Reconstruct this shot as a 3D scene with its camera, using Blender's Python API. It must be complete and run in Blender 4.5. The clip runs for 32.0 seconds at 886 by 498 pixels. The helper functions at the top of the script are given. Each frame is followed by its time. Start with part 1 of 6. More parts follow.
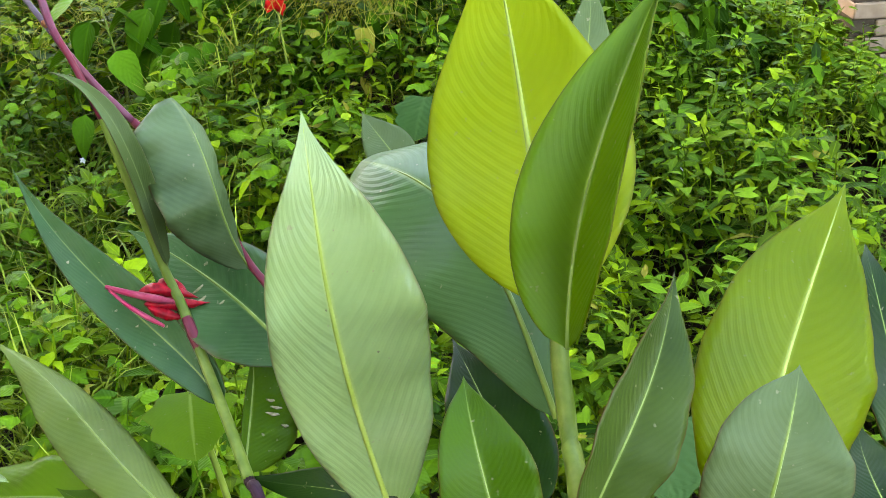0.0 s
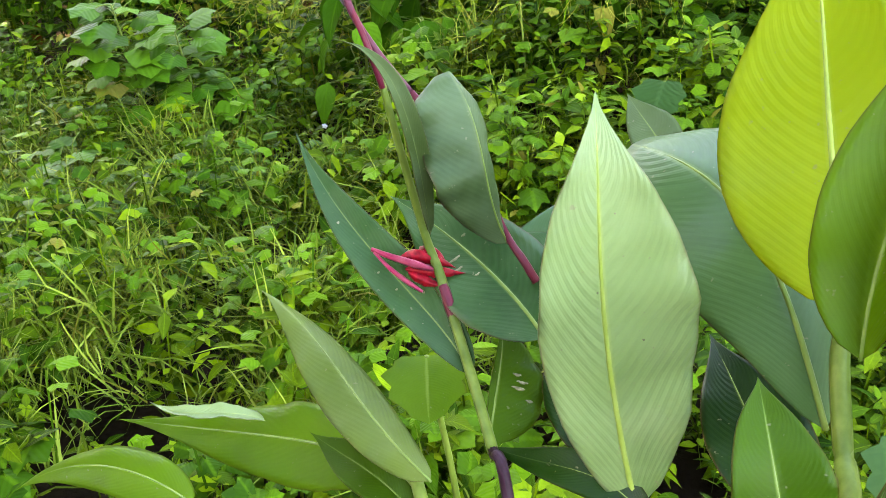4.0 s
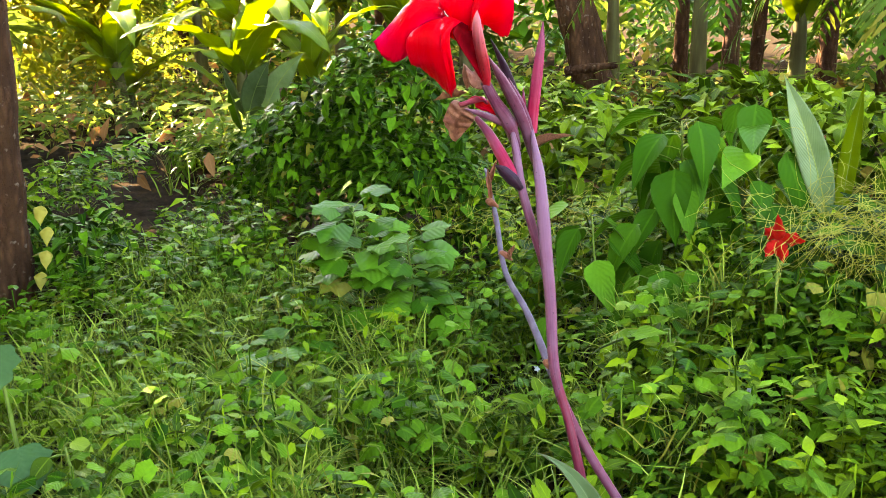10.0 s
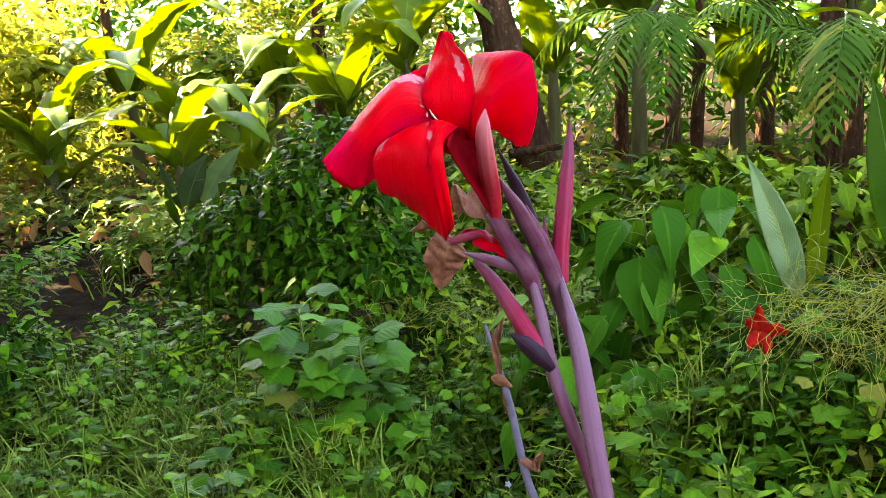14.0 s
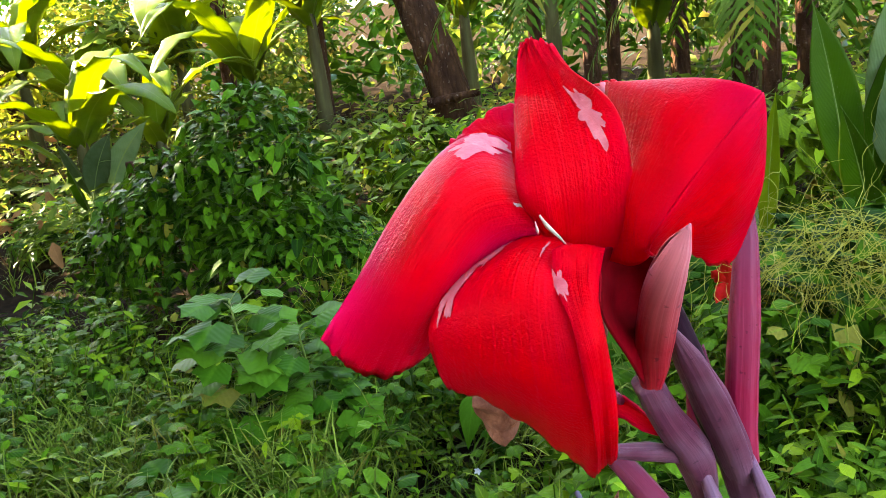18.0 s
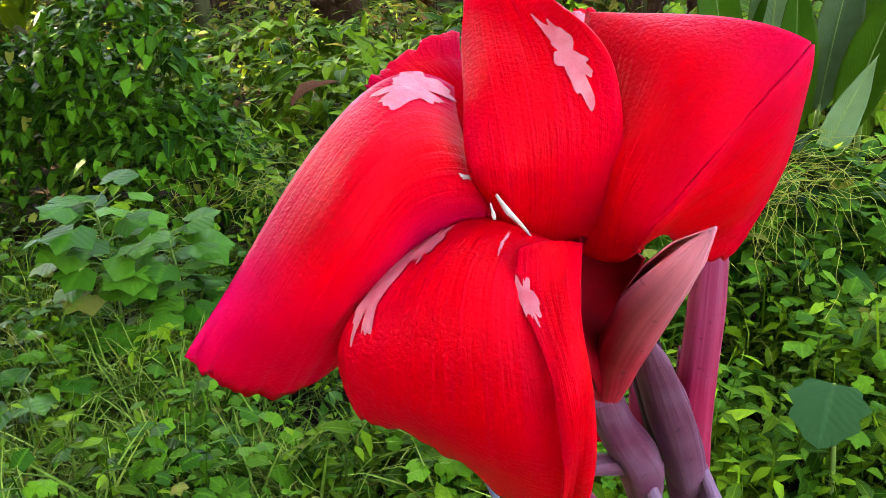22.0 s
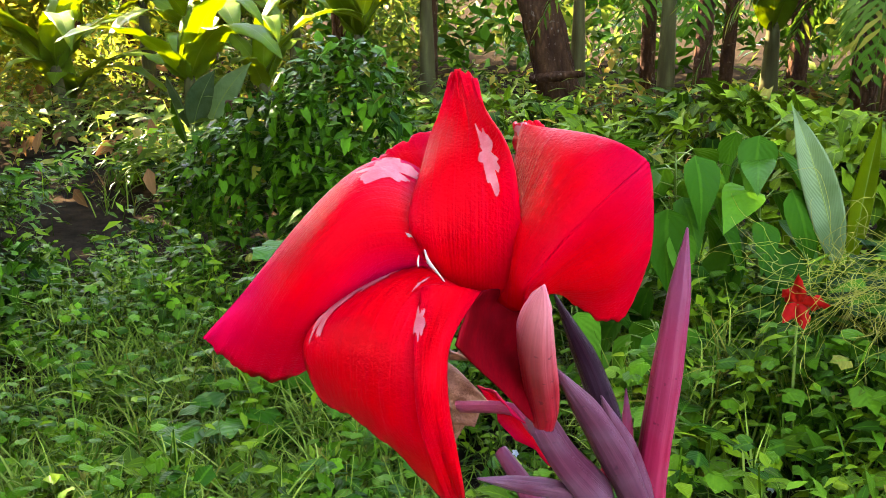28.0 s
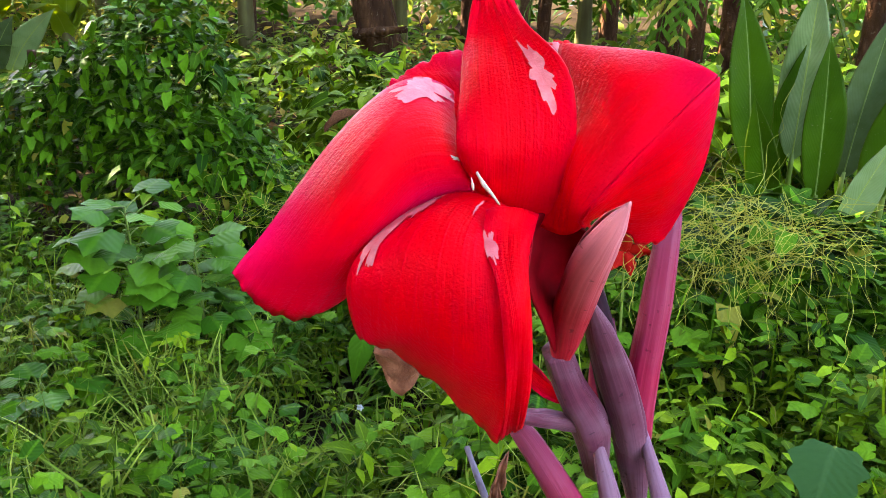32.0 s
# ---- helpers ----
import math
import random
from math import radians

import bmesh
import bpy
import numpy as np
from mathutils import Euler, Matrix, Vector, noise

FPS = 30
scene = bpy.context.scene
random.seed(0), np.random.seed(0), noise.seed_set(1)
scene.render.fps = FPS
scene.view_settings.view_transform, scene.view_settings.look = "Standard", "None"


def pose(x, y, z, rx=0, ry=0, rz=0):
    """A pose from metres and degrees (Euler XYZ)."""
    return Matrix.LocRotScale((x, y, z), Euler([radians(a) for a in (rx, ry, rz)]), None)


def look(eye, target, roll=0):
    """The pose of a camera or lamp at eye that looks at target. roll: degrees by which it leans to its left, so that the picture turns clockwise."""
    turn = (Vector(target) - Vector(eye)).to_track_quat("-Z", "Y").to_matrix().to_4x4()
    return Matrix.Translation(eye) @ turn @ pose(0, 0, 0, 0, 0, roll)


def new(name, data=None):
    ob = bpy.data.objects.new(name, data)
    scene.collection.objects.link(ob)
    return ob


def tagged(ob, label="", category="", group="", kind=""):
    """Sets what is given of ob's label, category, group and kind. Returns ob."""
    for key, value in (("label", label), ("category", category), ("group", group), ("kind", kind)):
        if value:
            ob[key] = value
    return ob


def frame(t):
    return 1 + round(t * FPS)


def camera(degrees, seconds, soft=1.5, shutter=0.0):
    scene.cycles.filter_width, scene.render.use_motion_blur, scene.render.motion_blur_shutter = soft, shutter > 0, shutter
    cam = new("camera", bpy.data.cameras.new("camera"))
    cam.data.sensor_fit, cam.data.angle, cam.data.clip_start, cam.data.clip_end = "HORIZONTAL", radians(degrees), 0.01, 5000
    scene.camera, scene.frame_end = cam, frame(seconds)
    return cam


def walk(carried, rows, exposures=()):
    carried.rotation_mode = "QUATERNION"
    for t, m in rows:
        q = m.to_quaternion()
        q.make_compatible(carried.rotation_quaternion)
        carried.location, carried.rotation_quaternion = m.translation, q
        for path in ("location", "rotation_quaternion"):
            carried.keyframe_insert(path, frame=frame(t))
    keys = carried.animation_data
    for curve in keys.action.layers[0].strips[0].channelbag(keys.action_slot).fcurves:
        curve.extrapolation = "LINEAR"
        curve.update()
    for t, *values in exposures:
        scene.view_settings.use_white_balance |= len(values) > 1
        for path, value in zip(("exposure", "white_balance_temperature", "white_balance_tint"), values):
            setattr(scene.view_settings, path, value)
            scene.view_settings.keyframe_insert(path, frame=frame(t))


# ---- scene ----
cam = camera(52.2, 32.0, soft=0.7)
PATH = [
    (0, (-0.03, 0.089, 1.536), (-0.067, 1.822, 0.539), -3.8),
    (0.5, (-0.03, 0.086, 1.538), (-0.152, 1.816, 0.543), -4.1),
    (1, (-0.03, 0.082, 1.541), (-0.233, 1.805, 0.545), -5.0),
    (1.5, (-0.03, 0.08, 1.542), (-0.297, 1.791, 0.541), -5.3),
    (2, (-0.031, 0.081, 1.541), (-0.343, 1.786, 0.544), -5.2),
    (2.5, (-0.031, 0.083, 1.54), (-0.399, 1.776, 0.54), -5.5),
    (4.5, (-0.108, 0.087, 1.54), (-0.634, 1.734, 0.534), -5.6),
    (5, (-0.127, 0.128, 1.537), (-0.729, 1.745, 0.526), -4.4),
    (5.5, (-0.141, 0.205, 1.541), (-0.851, 1.785, 0.542), -4.0),
    (6, (-0.147, 0.261, 1.538), (-0.942, 1.816, 0.563), -4.5),
    (6.5, (-0.149, 0.292, 1.538), (-1.0, 1.835, 0.591), -3.9),
    (7, (-0.158, 0.315, 1.538), (-1.058, 1.865, 0.652), -3.4),
    (7.5, (-0.169, 0.333, 1.545), (-1.114, 1.884, 0.707), -2.9),
    (8, (-0.166, 0.346, 1.558), (-1.129, 1.918, 0.782), -2.4),
    (8.5, (-0.16, 0.348, 1.569), (-1.138, 1.945, 0.867), -2.3),
    (9, (-0.161, 0.355, 1.575), (-1.132, 1.979, 0.929), -2.1),
    (9.5, (-0.16, 0.359, 1.58), (-1.12, 2.003, 0.969), -1.9),
    (10, (-0.164, 0.367, 1.584), (-1.122, 2.023, 1.001), -1.8),
    (10.5, (-0.165, 0.369, 1.592), (-1.125, 2.033, 1.032), -2.0),
    (11, (-0.172, 0.383, 1.591), (-1.108, 2.058, 1.027), -2.5),
    (11.5, (-0.17, 0.38, 1.602), (-1.105, 2.062, 1.057), -2.5),
    (12, (-0.188, 0.416, 1.596), (-1.074, 2.131, 1.074), -2.1),
    (12.5, (-0.211, 0.455, 1.592), (-1.067, 2.195, 1.104), -3.0),
    (13, (-0.235, 0.49, 1.594), (-1.094, 2.23, 1.109), -3.4),
    (13.5, (-0.267, 0.524, 1.591), (-1.13, 2.27, 1.137), -3.5),
    (14, (-0.293, 0.555, 1.582), (-1.161, 2.309, 1.169), -3.2),
    (14.2, (-0.304, 0.566, 1.583), (-1.159, 2.325, 1.162), -2.7),
    (14.5, (-0.316, 0.587, 1.582), (-1.148, 2.359, 1.174), -3.0),
    (16.5, (-0.382, 0.691, 1.612), (-1.131, 2.49, 1.162), -4.6),
    (17, (-0.398, 0.71, 1.596), (-1.121, 2.533, 1.204), -4.4),
    (17.5, (-0.411, 0.726, 1.605), (-1.133, 2.511, 1.064), -8.0),
    (18, (-0.422, 0.732, 1.606), (-1.134, 2.522, 1.068), -7.5),
    (18.5, (-0.422, 0.753, 1.613), (-1.119, 2.508, 0.954), -7.5),
    (19, (-0.425, 0.775, 1.613), (-1.074, 2.5, 0.837), -8.2),
    (19.5, (-0.432, 0.771, 1.609), (-1.036, 2.509, 0.824), -7.4),
    (20, (-0.432, 0.768, 1.61), (-1.042, 2.516, 0.854), -5.8),
    (20.5, (-0.429, 0.768, 1.611), (-1.035, 2.544, 0.917), -4.1),
    (21, (-0.437, 0.777, 1.611), (-0.954, 2.544, 0.828), -3.8),
    (21.5, (-0.44, 0.783, 1.606), (-0.937, 2.564, 0.846), -4.0),
    (22, (-0.446, 0.78, 1.604), (-0.899, 2.576, 0.851), -3.0),
    (22.5, (-0.452, 0.782, 1.607), (-0.842, 2.574, 0.807), -2.3),
    (23, (-0.457, 0.771, 1.609), (-0.831, 2.583, 0.849), -1.9),
    (23.5, (-0.444, 0.764, 1.612), (-0.819, 2.56, 0.817), -1.8),
    (24, (-0.427, 0.763, 1.611), (-0.883, 2.559, 0.858), -2.3),
    (24.5, (-0.413, 0.756, 1.618), (-0.975, 2.539, 0.906), -2.8),
    (25, (-0.4, 0.768, 1.617), (-1.098, 2.521, 0.953), -4.4),
    (25.5, (-0.388, 0.775, 1.611), (-1.178, 2.507, 0.997), -3.4),
    (26, (-0.381, 0.761, 1.615), (-1.254, 2.467, 1.04), -3.4),
    (26.5, (-0.382, 0.762, 1.62), (-1.263, 2.451, 1.009), -1.0),
    (28.5, (-0.384, 0.746, 1.613), (-1.256, 2.45, 1.032), -1.4),
    (29, (-0.388, 0.747, 1.611), (-1.218, 2.467, 1.017), -1.7),
    (29.5, (-0.401, 0.744, 1.61), (-1.149, 2.494, 0.994), -0.4),
    (30, (-0.407, 0.732, 1.608), (-1.121, 2.489, 0.975), -0.6),
    (30.5, (-0.412, 0.722, 1.611), (-1.075, 2.501, 0.983), 0.8),
    (31, (-0.411, 0.725, 1.613), (-1.051, 2.502, 0.955), 0.6),
    (31.5, (-0.423, 0.731, 1.605), (-1.007, 2.537, 0.975), 0.9),
    (32, (-0.429, 0.738, 1.606), (-0.933, 2.552, 0.931), 1.4),
]
walk(cam, [(t, look(eye, target, roll)) for t, eye, target, roll in PATH],
     [(0, 5.2, 8300, 17), (6, 5.5, 8300, 20), (8, 5.6, 8100, 20), (10, 5.2, 7700, 19), (13, 4.75, 7200, 19), (17, 4.65, 6900, 20), (20, 4.9, 6900, 21), (26, 4.8, 6900, 20), (32, 4.95, 6900, 21)])

# ---- world, sun ----
world = bpy.data.worlds.new("world")
scene.world = world
world.use_nodes = True
SUN_EL, SUN_AZ = 30.0, -76.0   # degrees; azimuth from +y towards +x
nt = world.node_tree
sky = nt.nodes.new("ShaderNodeTexSky")
sky.sky_type = "NISHITA"
sky.sun_disc = False
sky.sun_elevation = radians(SUN_EL)
sky.sun_rotation = radians(SUN_AZ)
sky.air_density, sky.dust_density = 1.0, 1.5
nt.links.new(sky.outputs[0], nt.nodes["Background"].inputs[0])
nt.nodes["Background"].inputs[1].default_value = 0.13
sun = new("sun", bpy.data.lights.new("sun", "SUN"))
sun.data.energy, sun.data.angle, sun.data.color = 5.0, radians(0.6), (1.0, 0.86, 0.62)
sun_dir = Vector((math.sin(radians(SUN_AZ)) * math.cos(radians(SUN_EL)), math.cos(radians(SUN_AZ)) * math.cos(radians(SUN_EL)), math.sin(radians(SUN_EL))))
sun.matrix_world = look(sun_dir * 30, (0, 0, 0))


# ---- materials ----
class Nodes:
    """A small helper to wire a node material."""
    def __init__(self, name):
        self.mat = bpy.data.materials.new(name)
        self.mat.use_nodes = True
        self.tree = self.mat.node_tree
        self.bsdf = self.tree.nodes["Principled BSDF"]
        self.out = self.tree.nodes["Material Output"]

    def add(self, kind, **values):
        node = self.tree.nodes.new(kind)
        for key, value in values.items():
            if key == "op":
                node.operation = value
            elif key == "blend":
                node.data_type, node.blend_type = "RGBA", value
            else:
                node.inputs[key].default_value = value
        return node

    def link(self, a, b):
        self.tree.links.new(a, b)

    def math(self, op, a, b=0.0, clamp=False):
        node = self.tree.nodes.new("ShaderNodeMath")
        node.operation, node.use_clamp = op, clamp
        for socket, value in zip(node.inputs, (a, b)):
            if isinstance(value, (int, float)):
                socket.default_value = value
            else:
                self.link(value, socket)
        return node.outputs[0]

    def ramp(self, fac, lo, hi):
        node = self.tree.nodes.new("ShaderNodeMapRange")
        node.inputs["From Min"].default_value, node.inputs["From Max"].default_value = lo, hi
        self.link(fac, node.inputs["Value"])
        return node.outputs[0]

    def mix(self, fac, a, b, blend="MIX"):
        node = self.tree.nodes.new("ShaderNodeMix")
        node.data_type, node.blend_type = "RGBA", blend
        for socket, value in ((node.inputs[0], fac), (node.inputs[6], a), (node.inputs[7], b)):
            if isinstance(value, (int, float)):
                socket.default_value = value
            elif isinstance(value, tuple):
                socket.default_value = (*value, 1)
            else:
                self.link(value, socket)
        return node.outputs[2]

    def noise(self, scale, detail=3.0, vec=None):
        node = self.add("ShaderNodeTexNoise", Scale=scale, Detail=detail)
        if vec is not None:
            self.link(vec, node.inputs["Vector"])
        return node.outputs[0]

    def coords(self, which):
        if not hasattr(self, "tc"):
            self.tc = self.tree.nodes.new("ShaderNodeTexCoord")
        return self.tc.outputs[which]

    def bump(self, height, strength, distance):
        node = self.add("ShaderNodeBump", Strength=strength, Distance=distance)
        self.link(height, node.inputs["Height"])
        self.link(node.outputs[0], self.bsdf.inputs["Normal"])
        return node.outputs[0]

    def translucent(self, color, fac, normal=None):
        t = self.tree.nodes.new("ShaderNodeBsdfTranslucent")
        m = self.tree.nodes.new("ShaderNodeMixShader")
        if isinstance(color, tuple):
            t.inputs[0].default_value = (*color, 1)
        else:
            self.link(color, t.inputs[0])
        if normal is not None:
            self.link(normal, t.inputs["Normal"])
        m.inputs[0].default_value = fac
        self.link(self.bsdf.outputs[0], m.inputs[1])
        self.link(t.outputs[0], m.inputs[2])
        self.link(m.outputs[0], self.out.inputs[0])


def canna_material(name, base, light, rib, glow, rough=0.34, trans=0.3, veins=24.0, bloom=0.0, gloss=0.07, relief=0.1):
    """A canna leaf: pale midrib, arched side veins, blotches and specks."""
    n = Nodes(name)
    sep = n.add("ShaderNodeSeparateXYZ")
    n.link(n.coords("UV"), sep.inputs[0])
    off = n.math("ABSOLUTE", n.math("SUBTRACT", sep.outputs[0], 0.5))
    off = n.math("MULTIPLY", off, 2.0)
    bend = n.math("POWER", off, 1.35)
    phase = n.math("MULTIPLY", n.math("SUBTRACT", sep.outputs[1], n.math("MULTIPLY", bend, 0.28)), veins * 6.2832)
    wob = n.math("MULTIPLY", n.noise(4.0, 3.0, n.coords("UV")), 5.0)
    stripe = n.math("SINE", n.math("ADD", phase, wob))
    fine = n.math("SINE", n.math("MULTIPLY", phase, 3.0))
    stripe01 = n.math("ADD", n.math("MULTIPLY", stripe, 0.5), 0.5)
    blot = n.noise(14.0, 4.0, n.coords("Object"))
    col = n.mix(n.ramp(blot, 0.3, 0.72), base, light)
    col = n.mix(n.math("MULTIPLY", n.math("POWER", stripe01, 3.0), 0.16), col, light)
    col = n.mix(n.math("MULTIPLY", n.math("POWER", n.math("SUBTRACT", 1.0, stripe01), 4.0), 0.1), col, tuple(0.55 * c for c in base))
    wide = n.noise(5.0, 2.0, n.coords("Object"))
    col = n.mix(n.math("MULTIPLY", n.ramp(wide, 0.4, 0.62), 0.5), col, tuple(0.95 * q + 0.12 * g for q, g in zip(light, glow)))
    ribm = n.math("SUBTRACT", 1.0, n.ramp(off, 0.018, 0.06), True)
    col = n.mix(n.math("MULTIPLY", ribm, 0.85), col, rib)
    edge = n.ramp(off, 0.965, 0.995)
    col = n.mix(n.math("MULTIPLY", edge, 0.6), col, (0.06, 0.02, 0.008))
    speck = n.noise(160.0, 2.0, n.coords("Object"))
    col = n.mix(n.math("MULTIPLY", n.ramp(speck, 0.70, 0.76), 0.7), col, (0.16, 0.14, 0.08))
    if bloom:
        dull = n.noise(30.0, 5.0, n.coords("Object"))
        col = n.mix(n.math("MULTIPLY", n.ramp(dull, 0.35, 0.7), bloom), col, (0.09, 0.13, 0.065))
    n.link(col, n.bsdf.inputs["Base Color"])
    n.bsdf.inputs["Roughness"].default_value = rough
    n.bsdf.inputs["Specular IOR Level"].default_value = gloss
    n.link(n.math("ADD", n.math("MULTIPLY", n.ramp(blot, 0.3, 0.7), 0.15), rough - 0.06), n.bsdf.inputs["Roughness"])
    height = n.math("ADD", n.math("MULTIPLY", stripe, 1.0), n.math("ADD", n.math("MULTIPLY", fine, 0.22), n.math("MULTIPLY", ribm, -1.5)))
    nor = n.bump(n.math("ADD", height, n.math("MULTIPLY", blot, 5.0)), relief, 0.0017)
    n.translucent(n.mix(0.35, glow, col), trans, nor)
    return n.mat


def mass_material(name, dark, light, glow, trans=0.1, rough=0.4, gloss=0.025, yellow=(0.13, 0.12, 0.014), part_yellow=0.03):
    """Small leaves, each with its own tint and a paler middle vein."""
    n = Nodes(name)
    geo = n.tree.nodes.new("ShaderNodeNewGeometry")
    each = n.tree.nodes.new("ShaderNodeObjectInfo")
    rnd = n.math("FRACT", n.math("ADD", geo.outputs["Random Per Island"], each.outputs["Random"]))
    col = n.mix(n.math("POWER", rnd, 2.0), dark, light)
    patch = n.noise(1.7, 3.0, n.coords("Object"))
    col = n.mix(n.math("MULTIPLY", n.ramp(patch, 0.42, 0.66), 0.3), col, light)
    other = n.math("FRACT", n.math("MULTIPLY", rnd, 17.31))
    col = n.mix(n.math("GREATER_THAN", other, 1.0 - part_yellow), col, yellow)
    sep = n.add("ShaderNodeSeparateXYZ")
    n.link(n.coords("UV"), sep.inputs[0])
    off = n.math("ABSOLUTE", n.math("SUBTRACT", sep.outputs[0], 0.5))
    rib = n.math("SUBTRACT", 1.0, n.ramp(off, 0.02, 0.06), True)
    col = n.mix(n.math("MULTIPLY", rib, 0.35), col, light)
    side = n.math("SINE", n.math("MULTIPLY", n.math("SUBTRACT", sep.outputs[1], n.math("MULTIPLY", off, 0.8)), 46.0))
    grain = n.noise(90.0, 3.0, n.coords("Object"))
    n.link(n.mix(n.math("MULTIPLY", n.ramp(grain, 0.45, 0.8), 0.3), col, dark), n.bsdf.inputs["Base Color"])
    n.bsdf.inputs["Roughness"].default_value = rough
    n.bsdf.inputs["Specular IOR Level"].default_value = gloss
    nor = n.bump(side, 0.2, 0.002)
    n.translucent(n.mix(0.82, glow, col), trans, nor)
    return n.mat


def plain_material(name, a, b, rough=0.6, scale=25.0, relief=0.3, stretch=(1, 1, 1), trans=None, distance=0.002, spec=0.15):
    """Two tones broken by noise at two scales."""
    n = Nodes(name)
    mp = n.add("ShaderNodeMapping", Scale=stretch)
    n.link(n.coords("Object"), mp.inputs[0])
    big, small = n.noise(scale, 4.0, mp.outputs[0]), n.noise(scale * 6, 4.0, mp.outputs[0])
    col = n.mix(n.ramp(big, 0.32, 0.68), a, b)
    col = n.mix(n.math("MULTIPLY", n.ramp(small, 0.45, 0.75), 0.4), col, a)
    n.link(col, n.bsdf.inputs["Base Color"])
    n.bsdf.inputs["Roughness"].default_value = rough
    n.bsdf.inputs["Specular IOR Level"].default_value = spec
    nor = n.bump(n.math("ADD", big, n.math("MULTIPLY", small, 0.5)), relief, distance)
    if trans:
        n.translucent(trans, 0.3, nor)
    return n.mat


def petal_material(name, deep, bright, edge, glow, trans=0.3):
    """A canna petal: velvety, with fine uneven lines along it, a magenta flush towards its margins and tiny glints."""
    n = Nodes(name)
    sep = n.add("ShaderNodeSeparateXYZ")
    n.link(n.coords("UV"), sep.inputs[0])
    along = n.add("ShaderNodeMapping", Scale=(95.0, 2.2, 1.0))
    n.link(n.coords("UV"), along.inputs[0])
    lines = n.noise(1.0, 3.0, along.outputs[0])
    broad = n.add("ShaderNodeMapping", Scale=(14.0, 1.2, 1.0))
    n.link(n.coords("UV"), broad.inputs[0])
    folds = n.noise(1.0, 2.0, broad.outputs[0])
    blot = n.noise(60.0, 4.0, n.coords("Object"))
    patch_ = n.noise(28.0, 3.0, n.coords("Object"))
    fleck = n.noise(1500.0, 2.0, n.coords("Object"))
    col = n.mix(n.ramp(blot, 0.3, 0.7), deep, bright)
    col = n.mix(n.math("MULTIPLY", n.ramp(lines, 0.5, 0.75), 0.10), col, edge)
    off = n.math("MULTIPLY", n.math("ABSOLUTE", n.math("SUBTRACT", sep.outputs[0], 0.5)), 2.0)
    rim = n.math("MULTIPLY", n.math("POWER", off, 2.5), n.ramp(patch_, 0.25, 0.6))
    col = n.mix(n.math("MULTIPLY", rim, 0.55), col, edge)
    tip = n.math("MULTIPLY", n.ramp(sep.outputs[1], 0.7, 1.0), n.ramp(patch_, 0.3, 0.65))
    col = n.mix(n.math("MULTIPLY", tip, 0.35), col, edge)
    n.link(col, n.bsdf.inputs["Base Color"])
    n.bsdf.inputs["Roughness"].default_value = 0.42
    n.bsdf.inputs["Specular IOR Level"].default_value = 0.07
    n.bsdf.inputs["Specular Tint"].default_value = (1.0, 0.3, 0.5, 1)
    height = n.math("ADD", n.math("MULTIPLY", lines, 0.9), n.math("ADD", n.math("MULTIPLY", fleck, 1.0), n.math("ADD", n.math("MULTIPLY", blot, 2.5), n.math("MULTIPLY", folds, 3.0))))
    nor = n.bump(height, 0.6, 0.0004)
    n.translucent(glow, trans, nor)
    return n.mat


def streak_material(name, a, b, c, rough=0.5, tip=None, bands=9.0):
    """A stalk, bract or bud: lengthwise streaks, a dusty bloom, and a paler tip where given."""
    n = Nodes(name)
    mp = n.add("ShaderNodeMapping", Scale=(bands, 0.5, 1.0))
    n.link(n.coords("UV"), mp.inputs[0])
    streak = n.noise(1.6, 5.0, mp.outputs[0])
    dust = n.noise(70.0, 4.0, n.coords("Object"))
    spot = n.noise(420.0, 2.0, n.coords("Object"))
    col = n.mix(n.ramp(streak, 0.34, 0.64), a, b)
    col = n.mix(n.math("MULTIPLY", n.ramp(dust, 0.38, 0.72), 0.5), col, c)
    if tip:
        sep = n.add("ShaderNodeSeparateXYZ")
        n.link(n.coords("UV"), sep.inputs[0])
        col = n.mix(n.math("MULTIPLY", n.ramp(n.math("ADD", sep.outputs[1], n.math("MULTIPLY", streak, 0.35)), 0.5, 1.05), 0.85, True), col, tip)
    col = n.mix(n.math("MULTIPLY", n.ramp(spot, 0.68, 0.74), 0.6), col, tuple(0.35 * q for q in a))
    n.link(col, n.bsdf.inputs["Base Color"])
    n.bsdf.inputs["Roughness"].default_value = rough
    n.bsdf.inputs["Specular IOR Level"].default_value = 0.12
    n.bump(n.math("ADD", n.math("MULTIPLY", streak, 1.5), n.math("MULTIPLY", dust, 0.6)), 0.6, 0.0006)
    return n.mat


leaf_green = canna_material("canna_green", (0.012, 0.038, 0.0012), (0.026, 0.066, 0.003), (0.08, 0.13, 0.018), (0.13, 0.25, 0.005), trans=0.3, veins=26.0, relief=0.1)
leaf_blue = canna_material("canna_blue_green", (0.006, 0.030, 0.006), (0.020, 0.062, 0.014), (0.07, 0.12, 0.035), (0.05, 0.14, 0.016), rough=0.34, trans=0.12, bloom=0.15, gloss=0.14)
leaf_silver = canna_material("canna_silver_green", (0.010, 0.040, 0.007), (0.038, 0.088, 0.024), (0.09, 0.14, 0.045), (0.07, 0.17, 0.022), rough=0.38, trans=0.15, gloss=0.22, relief=0.1, veins=30.0)
leaf_grey = canna_material("canna_grey_green", (0.016, 0.036, 0.009), (0.048, 0.078, 0.028), (0.08, 0.105, 0.035), (0.06, 0.11, 0.02), rough=0.42, trans=0.12, bloom=0.35, gloss=0.12, relief=0.05)
